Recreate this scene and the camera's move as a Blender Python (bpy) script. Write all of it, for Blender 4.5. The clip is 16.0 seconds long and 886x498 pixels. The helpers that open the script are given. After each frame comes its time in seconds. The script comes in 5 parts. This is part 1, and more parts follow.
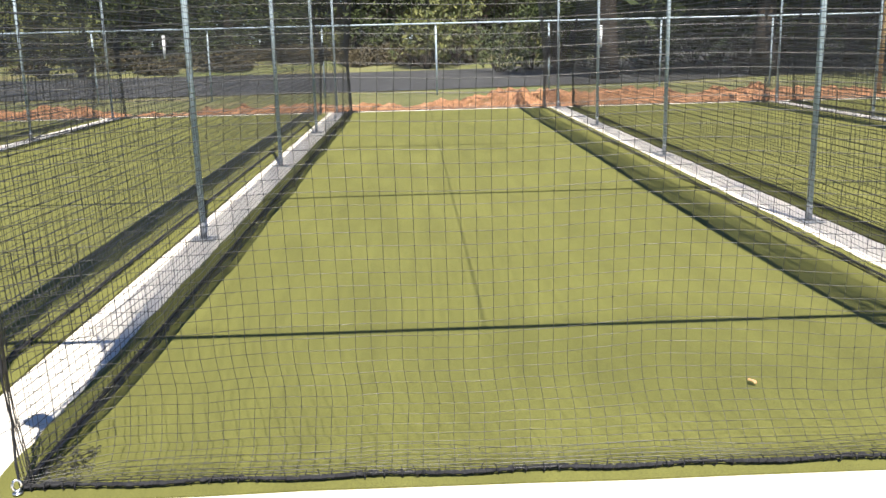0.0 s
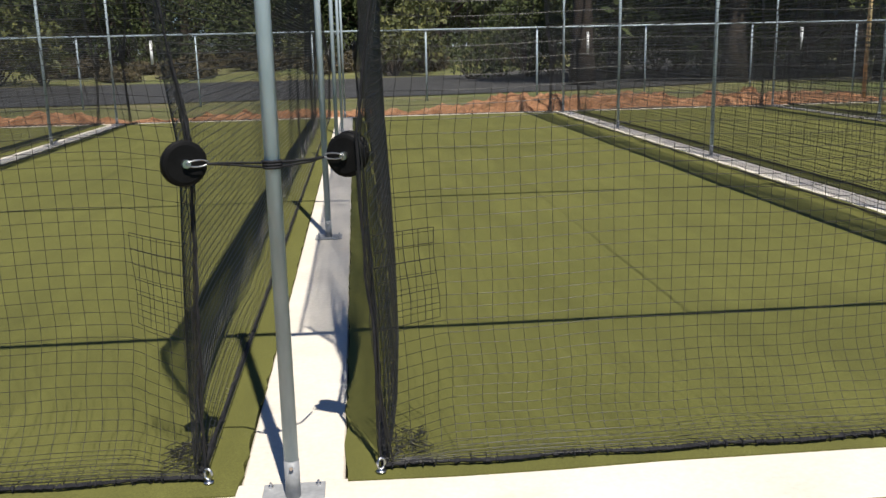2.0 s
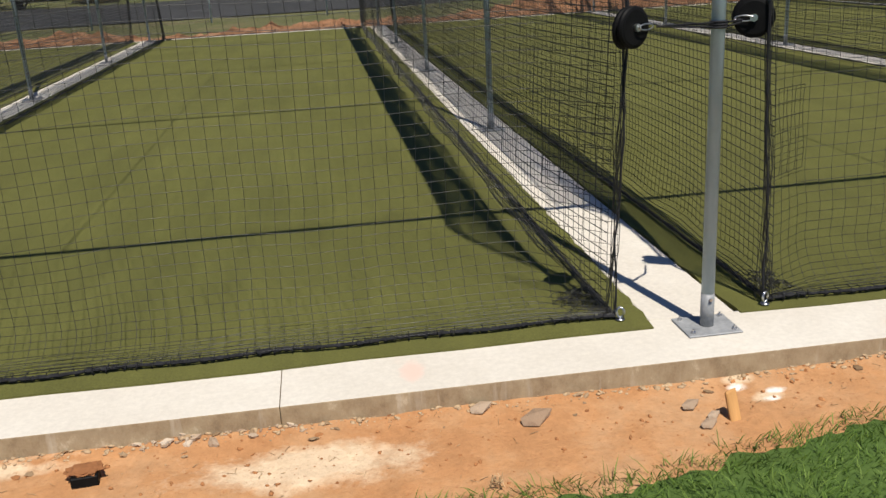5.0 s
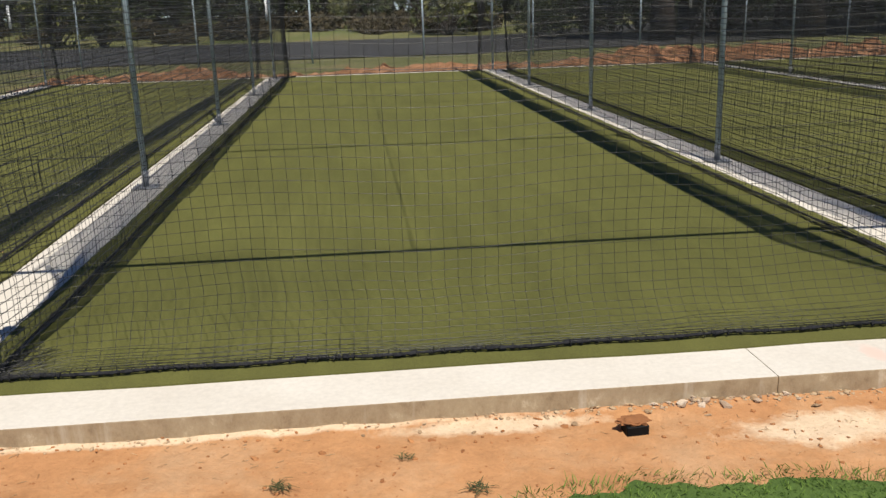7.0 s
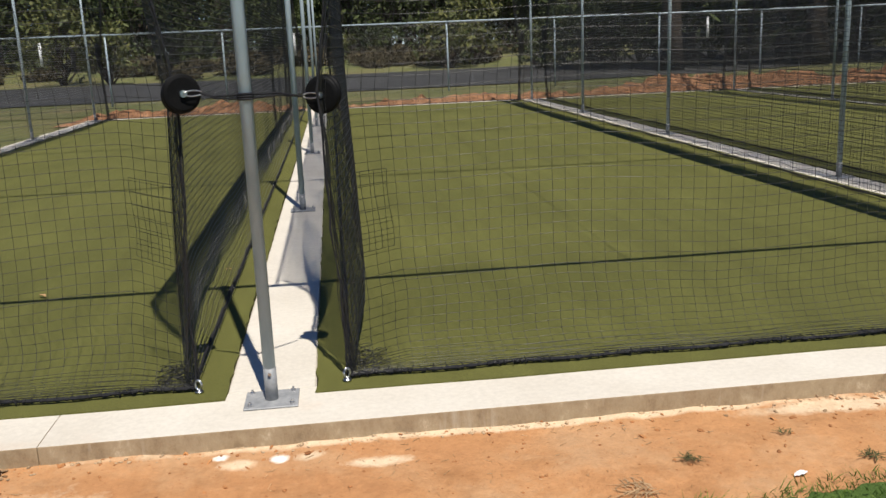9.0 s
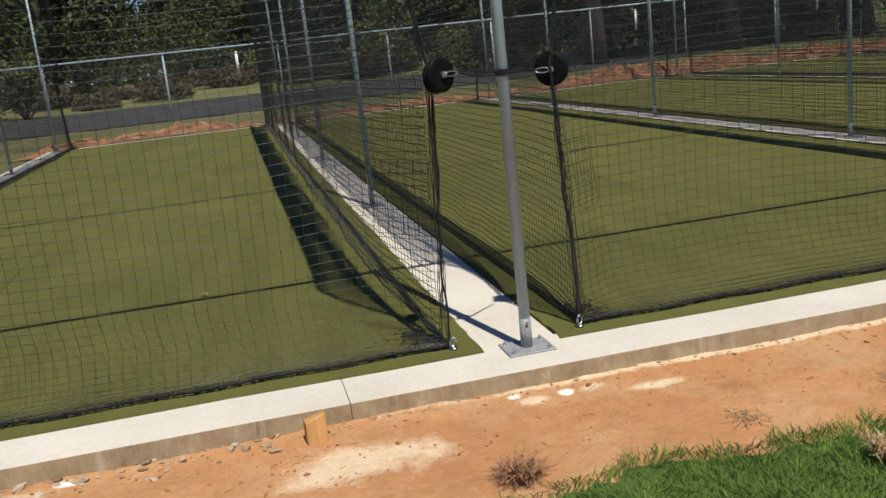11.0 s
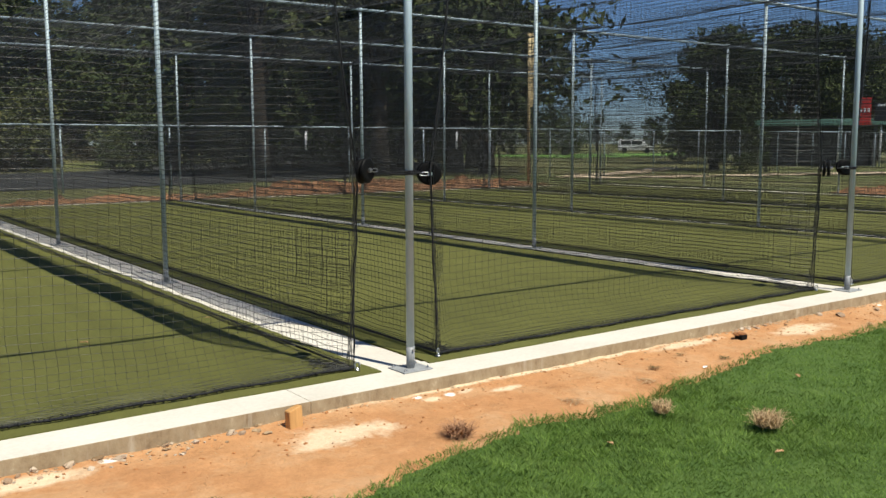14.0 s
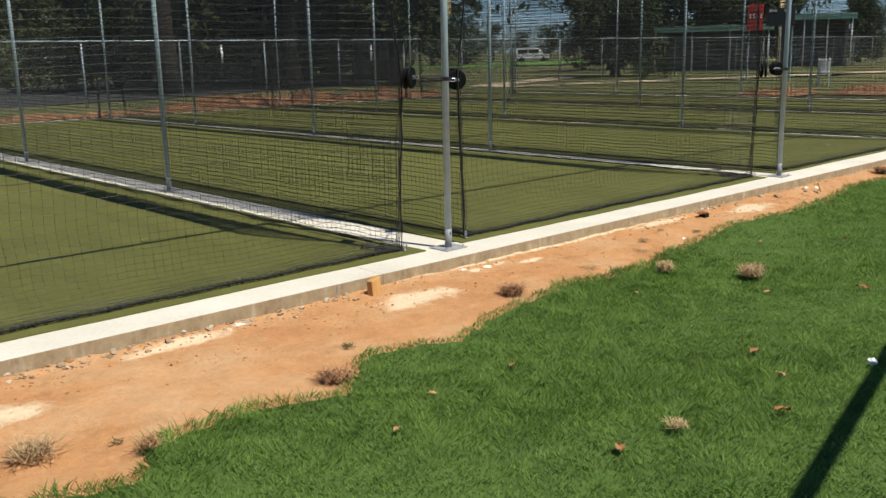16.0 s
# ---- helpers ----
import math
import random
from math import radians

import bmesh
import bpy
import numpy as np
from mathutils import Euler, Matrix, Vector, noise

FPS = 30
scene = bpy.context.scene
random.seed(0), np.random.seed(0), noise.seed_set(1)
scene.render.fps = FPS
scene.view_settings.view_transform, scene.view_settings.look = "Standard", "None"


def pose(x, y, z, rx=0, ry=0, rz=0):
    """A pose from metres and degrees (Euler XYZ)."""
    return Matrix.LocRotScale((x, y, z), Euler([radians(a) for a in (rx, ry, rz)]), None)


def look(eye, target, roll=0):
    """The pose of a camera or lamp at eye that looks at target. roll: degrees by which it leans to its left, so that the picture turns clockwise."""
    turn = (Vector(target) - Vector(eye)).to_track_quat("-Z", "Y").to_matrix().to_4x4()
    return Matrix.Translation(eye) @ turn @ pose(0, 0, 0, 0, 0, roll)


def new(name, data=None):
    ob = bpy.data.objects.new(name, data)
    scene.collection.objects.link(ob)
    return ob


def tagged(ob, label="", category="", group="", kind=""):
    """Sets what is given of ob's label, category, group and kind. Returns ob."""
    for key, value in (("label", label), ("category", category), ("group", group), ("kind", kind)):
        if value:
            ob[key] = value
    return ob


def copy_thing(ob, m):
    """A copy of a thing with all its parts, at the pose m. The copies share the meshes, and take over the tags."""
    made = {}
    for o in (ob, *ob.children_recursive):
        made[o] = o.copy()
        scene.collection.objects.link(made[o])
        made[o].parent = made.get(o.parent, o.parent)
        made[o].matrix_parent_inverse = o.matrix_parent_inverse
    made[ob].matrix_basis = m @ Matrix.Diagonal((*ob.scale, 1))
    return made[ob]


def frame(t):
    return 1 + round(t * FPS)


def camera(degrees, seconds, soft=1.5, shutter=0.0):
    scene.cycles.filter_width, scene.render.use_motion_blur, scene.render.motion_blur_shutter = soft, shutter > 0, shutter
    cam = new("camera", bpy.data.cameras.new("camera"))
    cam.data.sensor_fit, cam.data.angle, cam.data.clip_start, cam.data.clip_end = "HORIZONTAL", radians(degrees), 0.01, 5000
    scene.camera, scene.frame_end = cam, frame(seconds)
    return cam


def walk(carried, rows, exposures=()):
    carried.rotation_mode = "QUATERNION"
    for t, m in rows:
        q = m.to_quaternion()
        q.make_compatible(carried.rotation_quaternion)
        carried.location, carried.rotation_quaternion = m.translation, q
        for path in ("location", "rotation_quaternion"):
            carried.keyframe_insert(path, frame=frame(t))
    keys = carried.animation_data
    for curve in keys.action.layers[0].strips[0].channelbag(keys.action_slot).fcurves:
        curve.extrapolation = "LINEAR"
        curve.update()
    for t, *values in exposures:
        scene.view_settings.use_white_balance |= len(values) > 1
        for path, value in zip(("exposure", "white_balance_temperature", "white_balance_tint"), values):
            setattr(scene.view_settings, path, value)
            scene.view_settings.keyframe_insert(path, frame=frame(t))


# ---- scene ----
cam = camera(52.4, 16.0, 1.5)
PATH = [
    (0, (1.498, -2.417, 1.316), (1.551, -0.469, 0.864), -1.4),
    (0.5, (1.167, -2.393, 1.305), (1.262, -0.453, 0.826), -0.6),
    (1, (0.816, -2.374, 1.266), (0.825, -0.436, 0.774), -1.2),
    (1.5, (0.509, -2.44, 1.277), (0.612, -0.516, 0.742), -1.9),
    (2, (0.234, -2.463, 1.285), (0.411, -0.52, 0.848), -1.3),
    (2.5, (0.01, -2.542, 1.269), (0.268, -0.607, 0.832), -3.4),
    (3, (-0.177, -2.613, 1.274), (0.154, -0.7, 0.792), -3.4),
    (3.5, (-0.356, -2.575, 1.246), (-0.06, -0.668, 0.72), -2.2),
    (4, (-0.632, -2.621, 1.261), (-0.416, -0.703, 0.737), -0.6),
    (4.5, (-0.897, -2.679, 1.267), (-0.687, -0.774, 0.697), -1.4),
    (5, (-1.201, -2.644, 1.23), (-0.967, -0.757, 0.61), -3.3),
    (5.2, (-1.367, -2.665, 1.219), (-1.167, -0.767, 0.62), -2.5),
    (7.3, (-2.929, -2.847, 1.18), (-2.766, -0.91, 0.709), -1.4),
    (7.5, (-3.062, -2.867, 1.19), (-2.936, -0.92, 0.75), -1.2),
    (8, (-3.39, -2.96, 1.186), (-3.281, -1.019, 0.715), -2.1),
    (8.5, (-3.67, -2.953, 1.184), (-3.459, -1.022, 0.71), -2.0),
    (9, (-3.992, -2.978, 1.18), (-3.772, -1.041, 0.735), -2.4),
    (9.5, (-4.337, -3.088, 1.182), (-3.974, -1.197, 0.641), -3.9),
    (10, (-4.626, -3.062, 1.16), (-4.248, -1.154, 0.693), -4.7),
    (10.2, (-4.722, -3.083, 1.152), (-4.372, -1.167, 0.698), -5.3),
    (12.3, (-6.113, -3.363, 1.172), (-5.444, -1.511, 0.819), -4.8),
    (12.5, (-6.211, -3.528, 1.201), (-5.488, -1.692, 0.875), -3.7),
    (13, (-6.426, -3.722, 1.227), (-5.495, -1.981, 0.91), -2.7),
    (13.5, (-6.719, -3.803, 1.217), (-5.618, -2.148, 0.991), -1.1),
    (14, (-6.894, -3.885, 1.186), (-5.722, -2.282, 0.955), -0.2),
    (14.5, (-7.198, -3.905, 1.193), (-5.94, -2.37, 0.945), 0.7),
    (15, (-7.442, -3.851, 1.16), (-6.214, -2.318, 0.782), -1.0),
    (15.5, (-7.706, -3.924, 1.163), (-6.477, -2.424, 0.676), -1.1),
    (16, (-8.032, -4.026, 1.185), (-6.706, -2.589, 0.762), -1.2),
]
EXPOSURE = [(0.0, 1.72, 6500, 10), (0.5, 1.38, 6500, 10), (1.0, 1.12, 6500, 10), (1.5, 0.74, 6500, 10), (2.0, 0.73, 6500, 10), (2.5, 0.76, 6500, 10), (3.0, 0.78, 6500, 10), (3.5, 0.38, 6500, 10), (4.5, 0.4, 6500, 10), (9.0, 0.45, 6500, 10), (10.0, 0.28, 6500, 10), (12.5, 0.27, 6500, 8), (13.0, 0.26, 6500, 8), (13.5, 0.58, 6500, 4), (14.0, 0.6, 6500, 4), (14.5, 0.52, 6500, 4), (15.5, 0.5, 6500, 4), (16.0, 0.5, 6500, 4)]
walk(cam, [(t, look(eye, target, roll)) for t, eye, target, roll in PATH], EXPOSURE)

# ---------------------------------------------------------------- light
SUN_TO = Vector((0.11, -0.507, 1.0)).normalized()
world = bpy.data.worlds.new("world")
scene.world = world
world.use_nodes = True
wn = world.node_tree
sky = wn.nodes.new("ShaderNodeTexSky")
sky.sky_type = "NISHITA"
sky.sun_disc = False
sky.sun_elevation = math.asin(SUN_TO.z)
sky.sun_rotation = math.atan2(SUN_TO.x, SUN_TO.y)
sky.altitude, sky.dust_density, sky.ozone_density = 1200.0, 0.2, 3.0
wn.nodes["Background"].inputs["Strength"].default_value = 0.052
tone = wn.nodes.new("ShaderNodeMix")
tone.data_type, tone.blend_type = "RGBA", "MULTIPLY"
tone.inputs[0].default_value = 1.0
tone.inputs[7].default_value = (0.8, 0.95, 1.24, 1)
wn.links.new(sky.outputs["Color"], tone.inputs[6])
wn.links.new(tone.outputs[2], wn.nodes["Background"].inputs["Color"])
sun_data = bpy.data.lights.new("sun", "SUN")
sun_data.energy = 4.4
sun_data.angle = radians(0.45)
sun_data.color = (1.0, 0.94, 0.85)
sun = new("sun", sun_data)
sun.matrix_world = look(tuple(SUN_TO * 50), (0, 0, 0))

# ---------------------------------------------------------------- plan
L = 4.27                      # pitch of the post lines
LINES = [-L, 0.0, L, 2 * L, 3 * L]
LINE_C = -2 * L               # outermost line
ALL_LINES = [LINE_C] + LINES
ROW = 3.775                   # pitch of the posts along a lane
ROWS_Y = [ROW * k for k in range(5)]
H = 3.15                      # top of the posts
Y_END = ROWS_Y[-1]
GZ = -0.085                   # bare earth at the kerb


# ---------------------------------------------------------------- materials
def material(name, base, rough=0.8, metal=0.0, build=None, spec=0.5):
    m = bpy.data.materials.new(name)
    m.use_nodes = True
    b = m.node_tree.nodes["Principled BSDF"]
    b.inputs["Base Color"].default_value = (*base, 1)
    b.inputs["Roughness"].default_value = rough
    b.inputs["Metallic"].default_value = metal
    b.inputs["Specular IOR Level"].default_value = spec
    if build:
        build(m.node_tree, b)
    return m


def coords(nt, kind="Object"):
    return nt.nodes.new("ShaderNodeTexCoord").outputs[kind]


def noise_at(nt, vec, scale, detail=4.0, rough=0.6, stretch=None):
    if stretch:
        mp = nt.nodes.new("ShaderNodeMapping")
        mp.inputs["Scale"].default_value = stretch
        nt.links.new(vec, mp.inputs["Vector"])
        vec = mp.outputs["Vector"]
    n = nt.nodes.new("ShaderNodeTexNoise")
    n.inputs["Scale"].default_value = scale
    n.inputs["Detail"].default_value = detail
    n.inputs["Roughness"].default_value = rough
    nt.links.new(vec, n.inputs["Vector"])
    return n.outputs["Fac"]


def ramp(nt, fac, stops):
    r = nt.nodes.new("ShaderNodeValToRGB")
    els = r.color_ramp.elements
    while len(els) < len(stops):
        els.new(0.5)
    for e, (p, c) in zip(els, stops):
        e.position = p
        e.color = (*c, 1) if len(c) == 3 else c
    nt.links.new(fac, r.inputs["Fac"])
    return r.outputs["Color"]


def mix(nt, fac, a, b, mode="MIX"):
    m = nt.nodes.new("ShaderNodeMix")
    m.data_type = "RGBA"
    m.blend_type = mode
    for k, v in ((0, fac), (6, a), (7, b)):
        if isinstance(v, (int, float)):
            m.inputs[k].default_value = v
        elif isinstance(v, tuple):
            m.inputs[k].default_value = (*v, 1)
        else:
            nt.links.new(v, m.inputs[k])
    return m.outputs[2]


def bump(nt, b, height, strength, dist):
    n = nt.nodes.new("ShaderNodeBump")
    n.inputs["Strength"].default_value = strength
    n.inputs["Distance"].default_value = dist
    nt.links.new(height, n.inputs["Height"])
    nt.links.new(n.outputs["Normal"], b.inputs["Normal"])


def grainy(stops, s1, s2, bump_s=60.0, bump_str=0.4, bump_d=0.004, amount=0.5, stretch=None):
    """Colour that varies at two scales, with fine relief."""
    def build(nt, b):
        v = coords(nt)
        big = ramp(nt, noise_at(nt, v, s1, stretch=stretch), stops)
        fine = ramp(nt, noise_at(nt, v, s2, 5.0, 0.7, stretch), [(0.25, (0.62,) * 3), (0.75, (1.3,) * 3)])
        nt.links.new(mix(nt, amount, big, fine, "MULTIPLY"), b.inputs["Base Color"])
        bump(nt, b, noise_at(nt, v, bump_s, 5.0, 0.7, stretch), bump_str, bump_d)
    return build


def turf_nodes(nt, b):
    v = coords(nt)
    base = ramp(nt, noise_at(nt, v, 0.7, 3), [(0.3, (0.087, 0.088, 0.021)), (0.7, (0.108, 0.108, 0.027))])
    streak = ramp(nt, noise_at(nt, v, 6.0, 4, 0.6, (1.0, 0.12, 1.0)), [(0.3, (0.88,) * 3), (0.7, (1.12,) * 3)])
    base = mix(nt, 1.0, base, streak, "MULTIPLY")
    fine = ramp(nt, noise_at(nt, v, 190.0, 3, 0.8), [(0.3, (0.5,) * 3), (0.7, (1.55,) * 3)])
    base = mix(nt, 0.75, base, fine, "MULTIPLY")
    spots = ramp(nt, noise_at(nt, v, 45.0, 2, 0.5), [(0.72, (0, 0, 0)), (0.8, (0.35,) * 3)])
    base = mix(nt, spots, base, (0.2, 0.2, 0.09))
    nt.links.new(base, b.inputs["Base Color"])
    bump(nt, b, noise_at(nt, v, 230.0, 3, 0.8), 0.5, 0.006)


def concrete_nodes(nt, b):
    v = coords(nt)
    base = ramp(nt, noise_at(nt, v, 1.6, 6, 0.65), [(0.25, (0.52, 0.475, 0.4)), (0.75, (0.64, 0.6, 0.52))])
    fine = ramp(nt, noise_at(nt, v, 45.0, 6, 0.75), [(0.3, (0.85,) * 3), (0.7, (1.08,) * 3)])
    base = mix(nt, 0.8, base, fine, "MULTIPLY")
    rust = ramp(nt, noise_at(nt, v, 2.3, 5, 0.6), [(0.62, (0, 0, 0)), (0.85, (0.45,) * 3)])
    base = mix(nt, rust, base, (0.55, 0.36, 0.22))
    base = mix(nt, spots(nt, v, [(-0.999, -0.09, 0.04, 0.075)]), base, (0.628, 0.46, 0.38))
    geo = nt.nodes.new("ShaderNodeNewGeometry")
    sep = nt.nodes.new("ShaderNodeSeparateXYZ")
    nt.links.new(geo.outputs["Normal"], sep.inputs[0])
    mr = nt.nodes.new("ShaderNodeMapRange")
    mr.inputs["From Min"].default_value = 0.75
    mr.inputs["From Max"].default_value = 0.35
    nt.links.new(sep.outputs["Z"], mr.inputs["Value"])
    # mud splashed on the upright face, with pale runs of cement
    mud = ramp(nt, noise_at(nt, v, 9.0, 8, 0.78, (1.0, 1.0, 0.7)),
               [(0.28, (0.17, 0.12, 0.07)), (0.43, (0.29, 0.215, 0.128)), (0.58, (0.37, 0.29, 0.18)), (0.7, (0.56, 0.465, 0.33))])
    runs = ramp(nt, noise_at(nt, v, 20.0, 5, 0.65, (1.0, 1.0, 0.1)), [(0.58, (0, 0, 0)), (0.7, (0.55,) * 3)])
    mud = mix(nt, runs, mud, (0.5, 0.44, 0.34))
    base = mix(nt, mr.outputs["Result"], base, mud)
    nt.links.new(base, b.inputs["Base Color"])
    bump(nt, b, noise_at(nt, v, 70.0, 6, 0.75), 0.35, 0.004)


def spots(nt, v, places):
    """A soft ragged mask of stains at given places (x, y, half length, half width)."""
    total = None
    rag = noise_at(nt, v, 9.0, 7, 0.7)
    for x, y, rx, ry in places:
        mp = nt.nodes.new("ShaderNodeMapping")
        mp.inputs["Location"].default_value = (-x / rx, -y / ry, 0)
        mp.inputs["Scale"].default_value = (1 / rx, 1 / ry, 0)
        nt.links.new(v, mp.inputs["Vector"])
        ln = nt.nodes.new("ShaderNodeVectorMath")
        ln.operation = "LENGTH"
        nt.links.new(mp.outputs["Vector"], ln.inputs[0])
        ad = nt.nodes.new("ShaderNodeMath")
        ad.operation = "MULTIPLY_ADD"
        nt.links.new(rag, ad.inputs[0])
        ad.inputs[1].default_value = 2.2
        nt.links.new(ln.outputs["Value"], ad.inputs[2])
        mr = nt.nodes.new("ShaderNodeMapRange")
        mr.inputs["From Min"].default_value = 2.3
        mr.inputs["From Max"].default_value = 1.65
        nt.links.new(ad.outputs[0], mr.inputs["Value"])
        if total is None:
            total = mr.outputs["Result"]
        else:
            mx = nt.nodes.new("ShaderNodeMath")
            mx.operation = "MAXIMUM"
            nt.links.new(total, mx.inputs[0])
            nt.links.new(mr.outputs["Result"], mx.inputs[1])
            total = mx.outputs[0]
    return total


LIME = [(-4.235, -0.303, 0.03, 0.022), (-4.42, -0.284, 0.03, 0.018), (-0.028, -0.291, 0.032, 0.02), (0.076, -0.332, 0.034, 0.018), (0.051, -0.372, 0.026, 0.015), (-5.906, -0.271, 0.05, 0.018)]
CEMENT = [(-3.433, -0.237, 1.3, 0.025), (-1.325, -0.442, 0.3, 0.11), (-4.991, -0.523, 0.27, 0.13), (-7.188, -0.638, 0.22, 0.09), (-3.923, -0.379, 0.12, 0.03), (-6.24, -0.315, 0.3, 0.06), (-2.366, -0.285, 0.3, 0.05), (0.045, -0.358, 0.05, 0.03), (-0.007, -0.251, 0.045, 0.025), (-4.362, -0.324, 0.06, 0.03), (-4.137, -0.312, 0.05, 0.025)]


def earth_nodes(nt, b):
    v = coords(nt)
    base = ramp(nt, noise_at(nt, v, 1.3, 6, 0.65), [(0.22, (0.365, 0.168, 0.07)), (0.5, (0.46, 0.235, 0.102)), (0.78, (0.50, 0.292, 0.148))])
    pale = ramp(nt, noise_at(nt, v, 2.6, 6, 0.7), [(0.46, (0, 0, 0)), (0.68, (0.6,) * 3)])
    base = mix(nt, pale, base, (0.48, 0.305, 0.168))
    base = mix(nt, spots(nt, v, CEMENT), base, (0.66, 0.5, 0.33))
    base = mix(nt, spots(nt, v, LIME), base, (0.85, 0.79, 0.7))
    scuff = ramp(nt, noise_at(nt, v, 5.5, 9, 0.75), [(0.3, (0.74, 0.7, 0.66)), (0.46, (1.0, 1.0, 1.0)), (0.62, (1.0, 1.0, 1.0)), (0.78, (1.16, 1.17, 1.2))])
    base = mix(nt, 0.8, base, scuff, "MULTIPLY")
    trod = ramp(nt, noise_at(nt, v, 8.5, 7, 0.72), [(0.34, (0.88,) * 3), (0.55, (1.0,) * 3), (0.72, (1.1,) * 3)])
    base = mix(nt, 0.8, base, trod, "MULTIPLY")
    fine = ramp(nt, noise_at(nt, v, 38.0, 6, 0.8), [(0.3, (0.86,) * 3), (0.7, (1.14,) * 3)])
    base = mix(nt, 0.8, base, fine, "MULTIPLY")
    nt.links.new(base, b.inputs["Base Color"])
    grit = ramp(nt, noise_at(nt, v, 85.0, 3, 0.6), [(0.6, (0, 0, 0)), (0.72, (0.5,) * 3)])
    nt.links.new(mix(nt, grit, base, (0.3, 0.12, 0.05)), b.inputs["Base Color"])
    bump(nt, b, noise_at(nt, v, 22.0, 8, 0.72), 0.55, 0.025)


def island_tint(a, c, rough_noise=0.0, through_light=0.0):
    """Leaf or blade colour that differs from piece to piece."""
    def build(nt, b):
        geo = nt.nodes.new("ShaderNodeNewGeometry")
        col = ramp(nt, geo.outputs["Random Per Island"], [(0.0, a), (1.0, c)])
        big = ramp(nt, noise_at(nt, coords(nt), 0.9 if not rough_noise else rough_noise, 3), [(0.3, (0.72,) * 3), (0.7, (1.25,) * 3)])
        tint = mix(nt, 1.0, col, big, "MULTIPLY")
        nt.links.new(tint, b.inputs["Base Color"])
        if through_light:
            tr = nt.nodes.new("ShaderNodeBsdfTranslucent")
            nt.links.new(tint, tr.inputs["Color"])
            blend = nt.nodes.new("ShaderNodeMixShader")
            blend.inputs[0].default_value = through_light
            nt.links.new(b.outputs[0], blend.inputs[1])
            nt.links.new(tr.outputs[0], blend.inputs[2])
            nt.links.new(blend.outputs[0], nt.nodes["Material Output"].inputs["Surface"])
    return build


def random_tint(lo, hi):
    def build(nt, b):
        info = nt.nodes.new("ShaderNodeObjectInfo")
        col = ramp(nt, info.outputs["Random"], [(0.0, lo), (1.0, hi)])
        fine = ramp(nt, noise_at(nt, coords(nt), 40.0, 5, 0.7), [(0.3, (0.7,) * 3), (0.7, (1.2,) * 3)])
        nt.links.new(mix(nt, 0.8, col, fine, "MULTIPLY"), b.inputs["Base Color"])
        bump(nt, b, noise_at(nt, coords(nt), 60.0, 5, 0.7), 0.5, 0.004)
    return build


def galv_nodes(nt, b):
    v = coords(nt)
    col = ramp(nt, noise_at(nt, v, 22.0, 4, 0.6, (1, 1, 0.25)), [(0.3, (0.30, 0.375, 0.41)), (0.7, (0.41, 0.48, 0.51))])
    nt.links.new(col, b.inputs["Base Color"])
    r = ramp(nt, noise_at(nt, v, 14.0, 3), [(0.3, (0.38,) * 3), (0.7, (0.58,) * 3)])
    nt.links.new(r, b.inputs["Roughness"])


def ground_nodes(nt, b):
    """Rough grass with bare, dry and green patches."""
    v = coords(nt)
    base = ramp(nt, noise_at(nt, v, 0.16, 6, 0.65), [(0.3, (0.085, 0.11, 0.032)), (0.5, (0.135, 0.138, 0.052)), (0.72, (0.18, 0.145, 0.07))])
    fine = ramp(nt, noise_at(nt, v, 5.0, 8, 0.8), [(0.3, (0.6,) * 3), (0.7, (1.3,) * 3)])
    nt.links.new(mix(nt, 0.9, base, fine, "MULTIPLY"), b.inputs["Base Color"])
    bump(nt, b, noise_at(nt, v, 9.0, 8, 0.8), 0.8, 0.06)


M_TURF = material("artificial_turf", (0.1, 0.1, 0.03), 0.9, build=turf_nodes, spec=0.25)
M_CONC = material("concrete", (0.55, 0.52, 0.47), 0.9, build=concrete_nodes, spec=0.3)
M_EARTH = material("orange_clay", (0.45, 0.2, 0.08), 0.95, build=earth_nodes, spec=0.2)
M_BANK = material("loose_clay", (0.4, 0.22, 0.12), 0.95, build=grainy([(0.25, (0.10, 0.075, 0.035)), (0.42, (0.24, 0.12, 0.06)), (0.6, (0.36, 0.19, 0.10)), (0.8, (0.44, 0.31, 0.2))], 2.6, 9.0, 9.0, 1.0, 0.08, 0.9), spec=0.2)
M_SCRUB = material("dry_scrub", (0.12, 0.1, 0.05), 0.85, build=island_tint((0.032, 0.028, 0.014), (0.085, 0.066, 0.033), 0.5), spec=0.2)
M_VERGE = material("verge_grass", (0.2, 0.21, 0.08), 0.95, build=grainy([(0.3, (0.08, 0.092, 0.03)), (0.55, (0.12, 0.118, 0.05)), (0.75, (0.17, 0.13, 0.068))], 0.5, 8.0, 12.0, 0.9, 0.06, 0.8), spec=0.2)
M_GROUND = material("rough_grass", (0.12, 0.12, 0.04), 0.95, build=ground_nodes, spec=0.2)
M_LAWN = material("lawn_soil", (0.03, 0.05, 0.012), 0.95, build=grainy([(0.3, (0.055, 0.1, 0.022)), (0.7, (0.085, 0.135, 0.03))], 5.0, 40.0, 60, 0.6, 0.012), spec=0.2)
M_BLADE = material("grass_blade", (0.05, 0.1, 0.02), 0.6, build=island_tint((0.085, 0.155, 0.026), (0.185, 0.275, 0.055), 7.0, 0.4), spec=0.2)
M_STRAW = material("dry_grass", (0.45, 0.33, 0.18), 0.8, build=island_tint((0.36, 0.24, 0.125), (0.64, 0.47, 0.27), 2.0, 0.3), spec=0.3)
M_NET = material("black_net_cord", (0.016, 0.016, 0.015), 0.42, spec=0.62)
